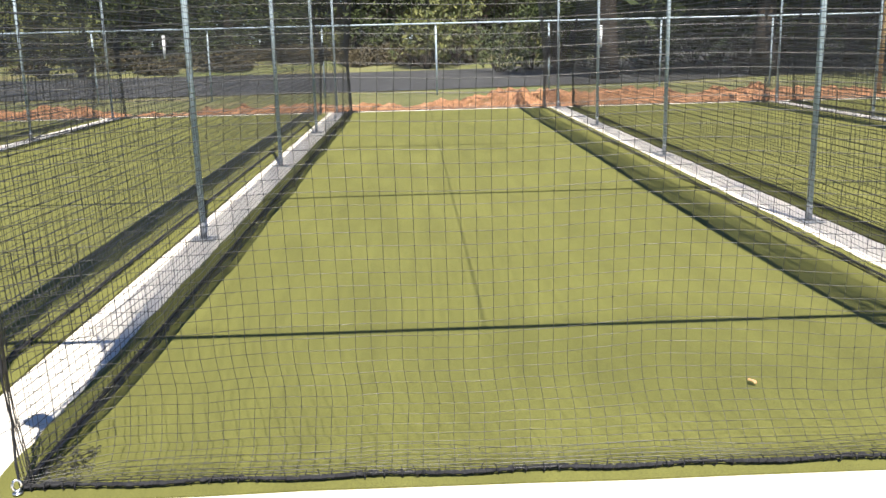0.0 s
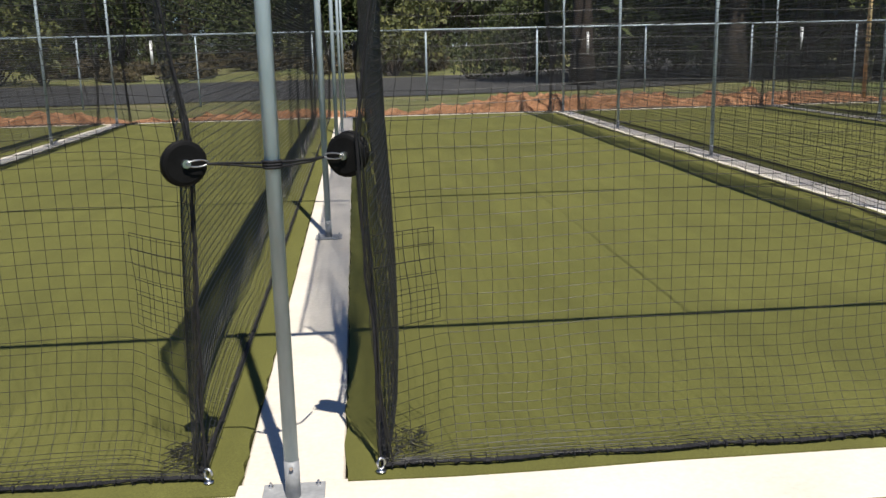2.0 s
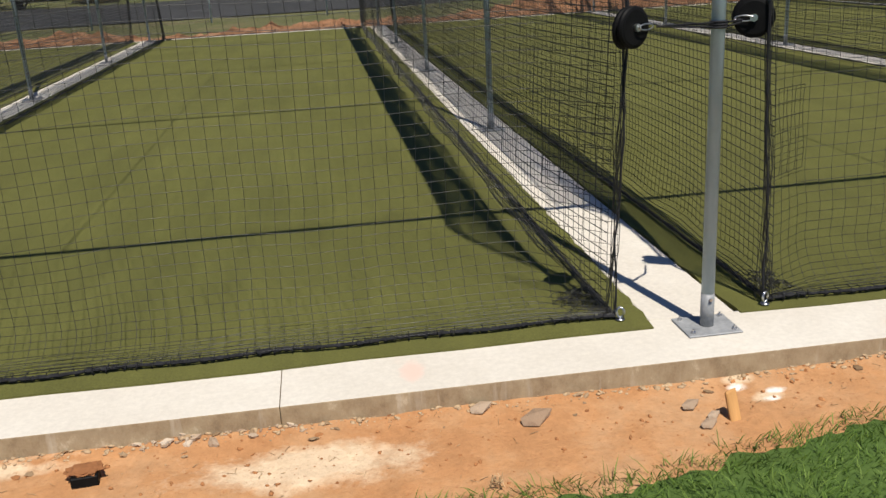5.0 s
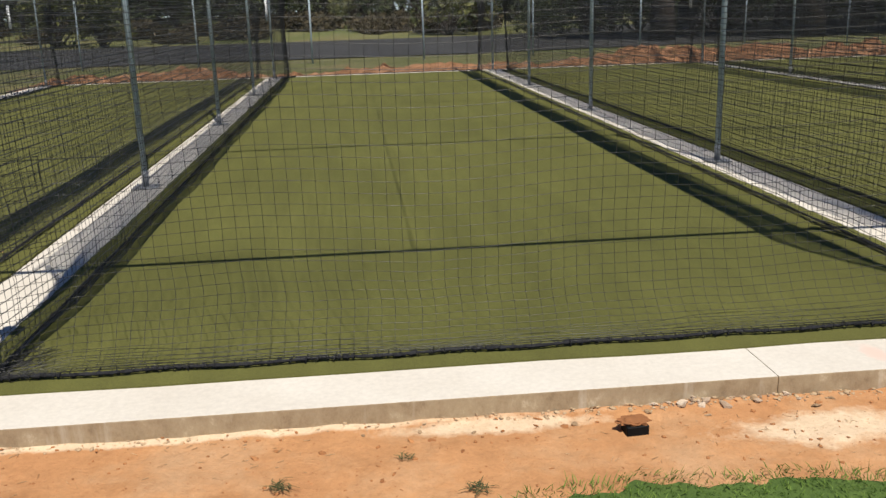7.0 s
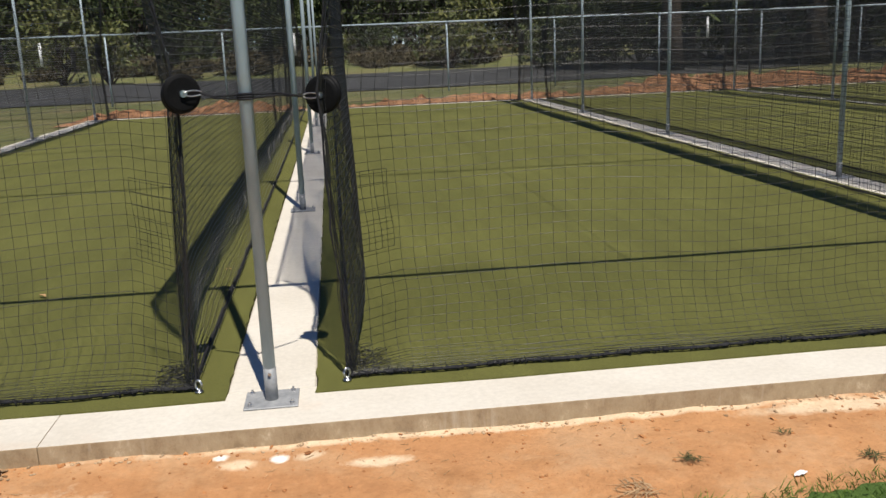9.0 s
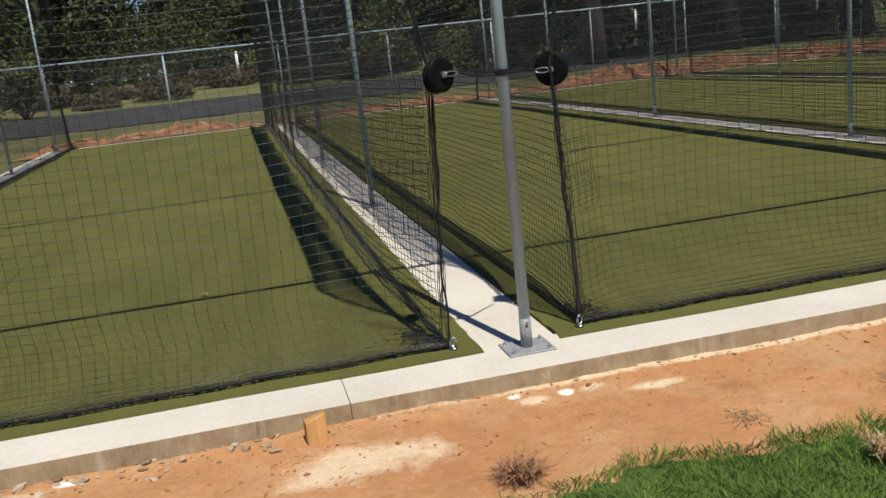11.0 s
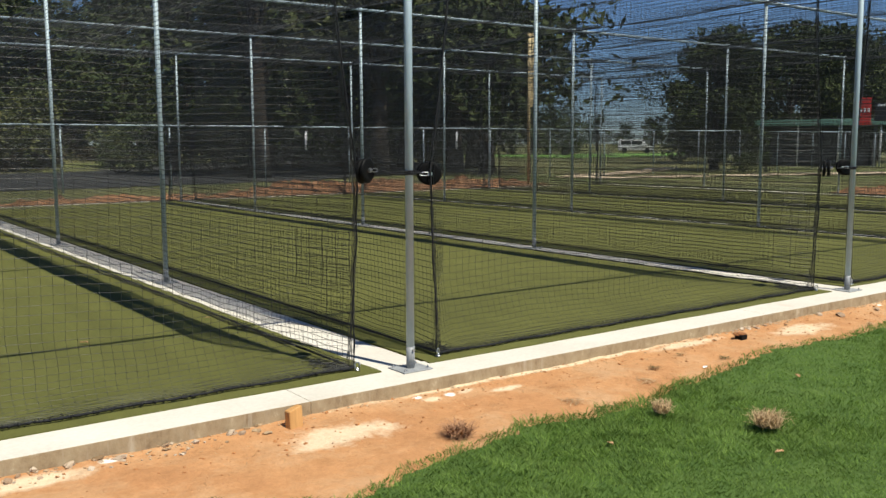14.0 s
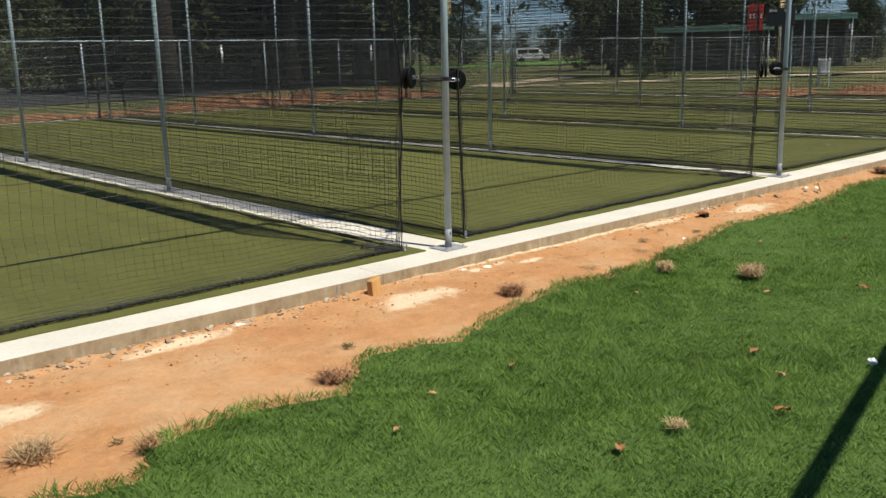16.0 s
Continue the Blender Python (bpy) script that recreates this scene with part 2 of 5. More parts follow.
M_ROPE = material("black_rope", (0.016, 0.016, 0.018), 0.7, build=grainy([(0.3, (0.012, 0.012, 0.014)), (0.7, (0.028, 0.028, 0.03))], 30, 160, 220, 0.8, 0.004), spec=0.15)
M_GALV = material("galvanised_steel", (0.42, 0.45, 0.48), 0.45, 0.15, build=galv_nodes)
M_ZINC = material("weathered_zinc", (0.24, 0.25, 0.25), 0.6, 0.2, build=grainy([(0.3, (0.24, 0.25, 0.255)), (0.7, (0.34, 0.345, 0.345))], 14, 60, 80, 0.2, 0.002), spec=0.3)
M_CHROME = material("bright_steel", (0.58, 0.58, 0.59), 0.3, 1.0)
M_CABLE = material("steel_cable", (0.16, 0.17, 0.18), 0.5, 0.8)
M_RUBBER = material("black_rubber", (0.012, 0.012, 0.013), 0.55, build=grainy([(0.3, (0.005,) * 3), (0.7, (0.009,) * 3)], 12, 90, 120, 0.25, 0.002), spec=0.08)
M_WOOD = material("pine_timber", (0.5, 0.28, 0.1), 0.75, build=grainy([(0.3, (0.42, 0.2, 0.06)), (0.7, (0.6, 0.34, 0.13))], 9, 60, 80, 0.4, 0.003, stretch=(1, 1, 0.1)), spec=0.3)
M_STONE = material("broken_stone", (0.42, 0.36, 0.28), 0.9, build=random_tint((0.2, 0.125, 0.065), (0.45, 0.32, 0.19)), spec=0.3)
M_CLOD = material("clay_clod", (0.4, 0.18, 0.07), 0.95, build=random_tint((0.24, 0.1, 0.04), (0.56, 0.26, 0.1)), spec=0.2)
M_LEAF_DRY = material("fallen_leaf", (0.4, 0.2, 0.09), 0.75, build=random_tint((0.3, 0.13, 0.05), (0.55, 0.33, 0.17)), spec=0.3)
M_ROAD = material("asphalt", (0.055, 0.057, 0.062), 0.85, build=grainy([(0.3, (0.028, 0.0285, 0.028)), (0.7, (0.043, 0.043, 0.042))], 0.4, 30.0, 50, 0.4, 0.01), spec=0.2)
M_BARK = material("bark", (0.06, 0.045, 0.035), 0.95, build=grainy([(0.3, (0.03, 0.024, 0.018)), (0.7, (0.08, 0.062, 0.048))], 2.5, 14.0, 12, 0.9, 0.05, stretch=(1, 1, 0.25)), spec=0.2)
M_LEAVES = material("oak_foliage", (0.05, 0.065, 0.022), 0.8, build=island_tint((0.034, 0.048, 0.017), (0.08, 0.096, 0.035)), spec=0.12)
M_NEEDLES = material("pine_foliage", (0.045, 0.055, 0.024), 0.8, build=island_tint((0.036, 0.042, 0.02), (0.076, 0.082, 0.038)), spec=0.12)
M_BUSH = material("bush_foliage", (0.12, 0.13, 0.035), 0.65, build=island_tint((0.045, 0.06, 0.016), (0.13, 0.13, 0.036)), spec=0.3)
M_WHITE = material("white_paint", (0.78, 0.78, 0.76), 0.5)
M_YELLOW = material("yellow_paint", (0.6, 0.46, 0.22), 0.6, build=grainy([(0.3, (0.5, 0.36, 0.16)), (0.7, (0.66, 0.52, 0.28))], 3, 30, 40, 0.2, 0.003), spec=0.4)
M_RED = material("red_paint", (0.55, 0.035, 0.025), 0.5)
M_BLACKP = material("black_paint", (0.015, 0.015, 0.017), 0.5)
M_ROOF = material("green_roof_sheet", (0.16, 0.3, 0.24), 0.55, build=grainy([(0.3, (0.14, 0.27, 0.21)), (0.7, (0.2, 0.34, 0.27))], 1.0, 12, 20, 0.2, 0.01))
M_BLOCK = material("grey_block_wall", (0.24, 0.24, 0.23), 0.9, build=grainy([(0.3, (0.12, 0.12, 0.115)), (0.7, (0.18, 0.175, 0.17))], 1.5, 14, 20, 0.4, 0.01))
M_PATH = material("sandy_path", (0.52, 0.4, 0.27), 0.95, build=grainy([(0.3, (0.46, 0.34, 0.22)), (0.7, (0.6, 0.48, 0.34))], 0.8, 12, 20, 0.5, 0.02))
M_FIELD = material("bright_field_grass", (0.12, 0.25, 0.03), 0.9, build=grainy([(0.3, (0.1, 0.22, 0.025)), (0.7, (0.16, 0.3, 0.045))], 0.2, 3, 5, 0.5, 0.03))


# ---------------------------------------------------------------- mesh helpers
def shown(name, bm, mat, smooth=False):
    me = bpy.data.meshes.new(name)
    bm.to_mesh(me)
    bm.free()
    me.materials.append(mat)
    if smooth:
        me.polygons.foreach_set("use_smooth", [True] * len(me.polygons))
    return new(name, me)


def part(name, bm, mat, parent, label="", smooth=False):
    ob = shown(name, bm, mat, smooth)
    ob.parent = parent
    return tagged(ob, label)


def shared(name, me, parent, m=None):
    """A piece of its own on mesh data that alike pieces share."""
    ob = new(name, me)
    ob.parent = parent
    if m is not None:
        ob.matrix_basis = m
    return ob


def box(bm, x0, x1, y0, y1, z0, z1, bevel=0.0, seg=1):
    r = bmesh.ops.create_cube(bm, size=1.0)
    for v in r["verts"]:
        v.co = Vector(((x0 + x1) / 2 + v.co.x * (x1 - x0), (y0 + y1) / 2 + v.co.y * (y1 - y0), (z0 + z1) / 2 + v.co.z * (z1 - z0)))
    if bevel:
        es = list({e for v in r["verts"] for e in v.link_edges})
        bmesh.ops.bevel(bm, geom=es, offset=bevel, segments=seg, affect="EDGES", profile=0.6)
    return bm


def tube(bm, pts, radii, n=10, cap=True):
    """A round bar along points, with a radius for each."""
    pts = [Vector(p) for p in pts]
    if isinstance(radii, (int, float)):
        radii = [radii] * len(pts)
    rings = []
    for i, p in enumerate(pts):
        d = (pts[min(i + 1, len(pts) - 1)] - pts[max(i - 1, 0)]).normalized()
        side = d.cross(Vector((0, 0, 1)) if abs(d.z) < 0.9 else Vector((1, 0, 0))).normalized()
        up = side.cross(d)
        rings.append([bm.verts.new(p + radii[i] * (math.cos(2 * math.pi * k / n) * side + math.sin(2 * math.pi * k / n) * up)) for k in range(n)])
    for a, b in zip(rings, rings[1:]):
        for k in range(n):
            bm.faces.new((a[k], b[k], b[(k + 1) % n], a[(k + 1) % n]))
    if cap:
        bm.faces.new(rings[0])
        bm.faces.new(rings[-1][::-1])
    return bm


def arrays_mesh(name, verts, faces, mat):
    """A mesh from computed arrays: verts (n, 3), faces (m, 3 or 4)."""
    me = bpy.data.meshes.new(name)
    k = faces.shape[1]
    me.vertices.add(len(verts))
    me.vertices.foreach_set("co", verts.astype(np.float32).ravel())
    me.loops.add(faces.size)
    me.loops.foreach_set("vertex_index", faces.astype(np.int32).ravel())
    me.polygons.add(len(faces))
    me.polygons.foreach_set("loop_start", np.arange(0, faces.size, k, dtype=np.int32))
    me.update(calc_edges=True)
    me.materials.append(mat)
    return me


def smooth_noise(rng, n, waves, period):
    """n samples of a smooth random wave of unit size."""
    x = np.arange(n) / period
    out = np.zeros(n)
    for w in range(1, waves + 1):
        out += np.sin(2 * np.pi * (x * w * rng.uniform(0.7, 1.3) + rng.uniform())) / w
    return out / 1.5


def cords(lines, radius, a, b):
    """Three-sided cords along polylines (strands, points, 3); a and b span the cord's cross-section."""
    s, p, _ = lines.shape
    ring = np.array([[0, 1.0], [-0.87, -0.5], [0.87, -0.5]]) * radius
    off = ring[:, :1] * np.asarray(a, float) + ring[:, 1:] * np.asarray(b, float)
    verts = (lines[:, :, None, :] + off).reshape(-1, 3)
    base = (np.arange(s)[:, None] * p + np.arange(p - 1)[None]).reshape(-1, 1) * 3
    quads = []
    for k in range(3):
        j = (k + 1) % 3
        quads.append(np.concatenate([base + k, base + j, base + 3 + j, base + 3 + k], 1))
    return verts, np.concatenate(quads)


def net_mesh(name, surface, nu, nv, su, sv, radius, normal, level=1.0):
    """A knotted square net on surface(u, v): nu x nv meshes, su and sv points along each cord."""
    normal = Vector(normal)
    u = np.linspace(0, 1, nu + 1)
    v = np.linspace(0, 1, nv + 1)
    pu = np.linspace(0, 1, su)
    pv = np.linspace(0, 1, sv)
    along_v = surface(*np.meshgrid(u, pv, indexing="ij"))
    along_u = surface(*np.meshgrid(pu, v, indexing="xy"))
    du = (along_u[0, -1] - along_u[0, 0])
    du = du / np.linalg.norm(du)
    dv = np.cross(np.array(normal), du)
    va, fa = cords(along_v, radius, du, normal)
    vb, fb = cords(along_u, radius * level, dv, normal)
    me = arrays_mesh(name, np.concatenate([va, vb]), np.concatenate([fa, fb + len(va)]), M_NET)
    me.polygons.foreach_set("use_smooth", np.ones(len(me.polygons), dtype=bool))
    return me


# ---------------------------------------------------------------- ground
def bank(x, y):
    """Height of the land: flat by the cages, a low bank past the road."""
    z = GZ - 0.02
    if x > 25:
        return z + min(1.0, max(0.0, (y - 80) * 0.012)) + 0.1 * noise.noise((x * 0.05, y * 0.08, 0)) * min(1.0, max(0.0, (y - 45) / 10))
    if y > 45:
        z += min(1.2, (y - 45) * 0.06) + 0.25 * noise.noise((x * 0.05, y * 0.08, 0))
    return z


def build_ground():
    bm = bmesh.new()
    xs = [-2500, -600, -200, -120] + list(range(-80, 121, 8)) + [160, 260, 700, 2500]
    ys = [-2500, -600, -150, -60, -25, -12, -5, -0.2, 5, 10, 15, 17, 20, 23, 26, 30, 36, 42, 45, 49, 54, 60, 68, 78, 90, 120, 200, 700, 2500]
    grid = [[bm.verts.new((x, y, bank(x, y) - (0.05 if -12 <= y <= 15 and -20 < x < 40 else 0))) for x in xs] for y in ys]
    for r0, r1 in zip(grid, grid[1:]):
        for i in range(len(xs) - 1):
            bm.faces.new((r0[i], r0[i + 1], r1[i + 1], r1[i]))
    tagged(shown("ground", bm, M_GROUND, True), "rough dry and green grass land out to the trees", "ground", kind="structure")


build_ground()


def lawn_edge(x):
    """Where the lawn meets the bare clay in front of the kerb."""
    xs = [-14, -9, -7.304, -7.146, -6.997, -6.923, -6.868, -6.71, -6.486, -6.223, -6.061, -5.937, -5.787, -5.543, -5.304, -4.945, -4.56, -4.223, -3.931, -3.736, -3.481, -3.243, -2.805, -2.008, -1.26, -0.638, -0.391, -0.206, 0.007, 0.297, 3, 16]
    ys = [-1.7, -1.55, -1.372, -1.381, -1.428, -1.362, -1.24, -1.174, -1.179, -1.214, -1.288, -1.163, -1.012, -1.011, -1.119, -0.99, -0.922, -0.858, -0.889, -0.931, -0.915, -0.858, -0.778, -0.659, -0.689, -0.691, -0.669, -0.61, -0.578, -0.538, -0.5, -0.45]
    return float(np.interp(x, xs, ys)) + 0.012 * noise.noise((x * 3.1, 0.5, 0)) + 0.03 * noise.noise((x * 9, 2.5, 0)) + 0.03 * noise.noise((x * 23, 4.5, 0))


def earth_z(x, y):
    return GZ + 0.024 * math.exp(min(0.0, (y + 0.21) / 0.13)) + 0.016 * noise.noise((x * 1.1, y * 1.6, 3)) + 0.010 * noise.noise((x * 5, y * 5, 1)) + 0.005 * noise.noise((x * 17, y * 17, 7)) - 0.02 * max(0.0, min(1.0, (-0.5 - y) / 0.6))


def build_clay_strip():
    bm = bmesh.new()
    nx, ny = 620, 40
    rows = []
    for j in range(ny + 1):
        row = []
        for i in range(nx + 1):
            x = -13.5 + 27.5 * i / nx
            y = -0.20 + (lawn_edge(x) - 0.09 + 0.20) * j / ny
            row.append(bm.verts.new((x, y, earth_z(x, y) - (0.02 if j == ny else 0))))
        rows.append(row)
    for a, b in zip(rows, rows[1:]):
        for i in range(nx):
            bm.faces.new((a[i], b[i], b[i + 1], a[i + 1]))
    tagged(shown("clay_strip", bm, M_EARTH, True), "bare orange clay strip along the concrete kerb", "bare earth", kind="structure")


build_clay_strip()


def build_lawn():
    bm = bmesh.new()
    nx = 1500
    top = []
    far_row = []
    for i in range(nx + 1):
        x = -16 + 34 * i / nx
        e = lawn_edge(x)
        top.append([bm.verts.new((x, e - d, earth_z(x, e - d) + h)) for d, h in ((0.0, -0.012), (0.05, 0.003), (0.2, 0.004), (0.4, 0.004), (0.6, 0.004), (0.8, 0.004), (1.0, 0.004), (1.25, 0.004), (1.5, 0.004), (1.75, 0.004), (2.0, 0.004), (2.3, 0.004), (2.6, 0.004), (3.0, 0.0), (5.0, 0.0), (20.0, 0.0))])
    for a, b in zip(top, top[1:]):
        for k in range(15):
            bm.faces.new((a[k], a[k + 1], b[k + 1], b[k]))
    tagged(shown("lawn", bm, M_LAWN, True), "mown green lawn beside the clay strip", "lawn", kind="structure")


build_lawn()


def build_blades():
    rng = np.random.default_rng(5)
    xs, ys = [], []
    for x0, x1, y0, y1, n in ((-8.6, -3.0, -3.3, -0.4, 215000), (-3.0, 1.5, -1.9, -0.4, 50000), (1.5, 6.0, -1.6, -0.4, 14000), (-11, -8.6, -3.4, -0.9, 15000), (-3.0, -0.5, -3.3, -1.9, 42000), (-0.5, 6, -5, -1.9, 9000)):
        xs.append(rng.uniform(x0, x1, n))
        ys.append(rng.uniform(y0, y1, n))
    x, y = np.concatenate(xs), np.concatenate(ys)
    edge_x = np.linspace(-14, 8, 2600)
    edge = np.interp(x, edge_x, [lawn_edge(q) for q in edge_x])
    depth = edge - y
    keep = (depth > -0.012) & (rng.uniform(size=len(x)) < np.clip(0.8 + depth * 5.0, 0, 1))
    x, y, depth = x[keep], y[keep], depth[keep]
    z = np.array([earth_z(a, b) for a, b in zip(x, y)]) + 0.006
    n = len(x)
    turn = rng.uniform(0, 2 * np.pi, n)
    patch = 0.75 + 0.35 * np.sin(x * 2.1 + np.sin(y * 3.0)) * np.sin(y * 2.7 + 1.0)
    h = rng.uniform(0.014, 0.032, n) * patch * (1 + 0.5 * np.exp(-np.clip(depth, 0, 1) / 0.04))
    w = rng.uniform(0.0012, 0.0021, n)
    lean = rng.uniform(0.5, 1.7, n) * h
    lean_to = 2.6 * np.sin(x * 11 + 2 * np.sin(y * 9)) + 2.0 * np.sin(y * 13 + x * 5) + rng.normal(0, 1.1, n)
    d = np.stack([np.cos(turn), np.sin(turn), 0 * turn], 1) * w[:, None]
    base = np.stack([x, y, z], 1)
    tip = base + np.stack([np.cos(lean_to) * lean, np.sin(lean_to) * lean, h], 1)
    mid = base * 0.5 + tip * 0.5 + np.stack([0 * h, 0 * h, h * 0.15], 1)
    verts = np.stack([base - d, base + d, mid + d * 0.8, mid - d * 0.8, tip], 1).reshape(-1, 3)
    i = np.arange(n)[:, None] * 5
    tris = np.concatenate([i + [[0, 1, 2]], i + [[0, 2, 3]], i + [[3, 2, 4]]])
    ob = new("lawn_grass", arrays_mesh("lawn_grass", verts, tris, M_BLADE))
    tagged(ob, "dense short green grass blades of the mown lawn", "grass", kind="stuff")


build_blades()

# ---------------------------------------------------------------- concrete, turf
X_LEFT, X_RIGHT = LINE_C - 0.2, ALL_LINES[-1] + 0.2
JOINTS = [X_LEFT, -4.985, -1.41, 5.8, X_RIGHT]


def build_kerb(name, y0, y1, label):
    root = tagged(new(name), label, "kerb", kind="structure")
    for a, b in zip(JOINTS, JOINTS[1:]):
        bm = bmesh.new()
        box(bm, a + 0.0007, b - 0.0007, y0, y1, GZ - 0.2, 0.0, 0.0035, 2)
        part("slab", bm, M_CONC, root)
    return root


build_kerb("kerb_front", -0.228, 0.1, "pale cast concrete kerb in front of the netted lanes, mud on its face")
build_kerb("kerb_back", Y_END - 0.06, Y_END + 0.2, "pale cast concrete kerb at the far end of the lanes")
for n, x in enumerate(ALL_LINES):
    bm = bmesh.new()
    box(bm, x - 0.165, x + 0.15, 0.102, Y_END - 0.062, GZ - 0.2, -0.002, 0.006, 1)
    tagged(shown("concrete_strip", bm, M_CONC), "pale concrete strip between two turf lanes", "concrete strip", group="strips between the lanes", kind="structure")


def build_turf(xa, xb, n):
    bm = bmesh.new()
    nx, ny = 12, 220
    rng = random.Random(n)
    x0, x1, y0, y1 = xa + 0.152, xb - 0.167, 0.072 if n == 2 else 0.028, Y_END - 0.04
    rows = []
    for j in range(ny + 1):
        row = []
        for i in range(nx + 1):
            x, y = x0 + (x1 - x0) * i / nx, y0 + (y1 - y0) * j / ny
            if i in (0, nx):
                x += rng.uniform(-0.007, 0.007)
            if j in (0, ny):
                y += rng.uniform(-0.008, 0.008)
            row.append(bm.verts.new((x, y, 0.006 + 0.004 * noise.noise((x * 0.8, y * 0.8, n)))))
        rows.append(row)
    for a, b in zip(rows, rows[1:]):
        for i in range(nx):
            bm.faces.new((a[i], a[i + 1], b[i + 1], b[i]))
    low = bmesh.ops.extrude_face_region(bm, geom=bm.faces[:])
    for v in low["geom"]:
        if isinstance(v, bmesh.types.BMVert):
            v.co.z -= 0.10
    bmesh.ops.recalc_face_normals(bm, faces=bm.faces[:])
    tagged(shown("turf_lane", bm, M_TURF, False), "olive green artificial turf lane inside the net cage", "artificial turf", group="turf lanes", kind="structure")


for n, (a, b) in enumerate(zip(ALL_LINES, ALL_LINES[1:])):
    build_turf(a, b, n)


# ---------------------------------------------------------------- posts, rails, cables
def build_post():
    root = new("net_post")
    bm = bmesh.new()
    tube(bm, [(0, 0, 0.006), (0, 0, 0.12)], 0.0225, 18)
    tube(bm, [(0, 0, 0.12), (0, 0, 0.123)], [0.0225, 0.0213], 18, False)
    sleeve = part("sleeve", bm, M_ZINC, root, "galvanised sleeve of the post", True)
    bm = bmesh.new()
    tube(bm, [(0, 0, 0.1), (0, 0, H)], 0.0212, 18)
    part("pipe", bm, M_GALV, root, "", True)
    bm = bmesh.new()
    box(bm, -0.092, 0.092, -0.08, 0.08, 0.001, 0.007, 0.002)
    plate = part("base_plate", bm, M_ZINC, root, "square galvanised base plate")
    bm = bmesh.new()
    tube(bm, [(0, -0.02, 0.105), (0, -0.029, 0.105)], 0.006, 6)
    part("set_screw", bm, M_CHROME, sleeve)
    bolt = bmesh.new()
    tube(bolt, [(0, 0, 0), (0, 0, 0.007)], 0.0085, 6)
    tube(bolt, [(0, 0, 0.007), (0, 0, 0.015)], 0.004, 8)
    first = part("bolt", bolt, M_CHROME, plate)
    first.matrix_basis = pose(-0.071, -0.058, 0.007)
    for x, y in ((0.071, -0.058), (0.071, 0.058), (-0.071, 0.058)):
        shared("bolt", first.data, plate, pose(x, y, 0.007, 0, 0, random.uniform(0, 60)))
    bm = bmesh.new()
    tube(bm, [(0, 0, H - 0.07), (0, 0, H + 0.005)], 0.031, 14)
    part("top_fitting", bm, M_GALV, root, "", True)
    tagged(root, "galvanised steel net post bolted to the concrete", "post", group="net posts")
    return root


first_post = build_post()
first_post.matrix_basis = pose(0, 0, 0)
for x in ALL_LINES:
    for k, y in enumerate(ROWS_Y):
        if (x, k) == (0.0, 0):
            continue
        copy_thing(first_post, pose(x, y, 0, 0, 0, 0))

for k, y in enumerate(ROWS_Y):
    root = tagged(new("top_rail"), "galvanised steel rail across the tops of the posts", "rail", group="top rails")
    for a, b in zip(ALL_LINES, ALL_LINES[1:]):
        bm = bmesh.new()
        tube(bm, [(a + 0.02, y, H - 0.03), (b - 0.02, y, H - 0.03)], 0.021, 12)
        part("pipe", bm, M_GALV, root, "", True)


def sag(y, y_rows, depth):
    """Sag of a cable or net between the rails."""
    t = (y - y_rows[0]) / ROW
    return depth * (4 * (t % 1.0) * (1 - t % 1.0))


NET_IN = 0.265                # net hangs this far in from its post line
for a, b in zip(ALL_LINES, ALL_LINES[1:]):
    for x, name in ((a + NET_IN, "edge"), ((a + b) / 2, "middle"), (b - NET_IN, "edge")):
        bm = bmesh.new()
        ys = [Y_END * i / 40 for i in range(41)]
        tube(bm, [(x, y, H - 0.062 - sag(y, ROWS_Y, 0.035)) for y in ys], 0.0075 if name == "edge" else 0.0038, 6)
        tagged(shown("support_cable", bm, M_CABLE, True), "taut dark steel cable that carries the roof net", "cable", group="support cables")


# ---------------------------------------------------------------- nets
CELL = 0.0485
Y_FRONT, Y_BACK = 0.13, Y_END - 0.1
NET_TOP = H - 0.075


def rope_edge(bm, pts, r, rng, lumps=True):
    out = []
    rad = []
    for p in pts:
        out.append((p[0] + rng.uniform(-1, 1) * r * 0.35, p[1] + rng.uniform(-1, 1) * r * 0.35, p[2] + rng.uniform(0, 1) * r * 0.3))
        rad.append(r * (rng.choice((0.7, 0.8, 0.9, 1.0, 1.2)) if lumps else 1.0))
    tube(bm, out, rad, 6)


def edge_profile(z):
    """How far the corner edge leans into the lane at height z: held out by the disc at one metre."""
    return np.interp(z, [0, 0.5, 1.03, 1.5, 2.0, 2.5, 2.85, 3.2], [0.0, -0.015, -0.04, 0.03, 0.085, 0.105, 0.06, 0.0])


# slack net: lies on the turf inside its foot rope, then climbs to the cable (lean into the lane, height)
SIDE_FALL = np.array([(0, 0.02), (0.07, 0.022), (0.14, 0.03), (0.185, 0.06), (0.2, 0.13), (0.195, 0.3), (0.175, 0.7), (0.14, 1.2), (0.09, 1.9), (0.04, 2.6), (0.0, NET_TOP)])
END_FALL = np.array([(0, 0.02), (0.05, 0.026), (0.1, 0.045), (0.16, 0.09), (0.21, 0.16), (0.255, 0.28), (0.27, 0.45), (0.25, 0.8), (0.18, 1.4), (0.07, 2.3), (0.0, NET_TOP)])


def fall(profile, v):
    """Lean and height at the share v of the net's own length."""
    run = np.r_[0, np.cumsum(np.hypot(*np.diff(profile, axis=0).T))]
    return np.interp(v * run[-1], run, profile[:, 0]), np.interp(v * run[-1], run, profile[:, 1])


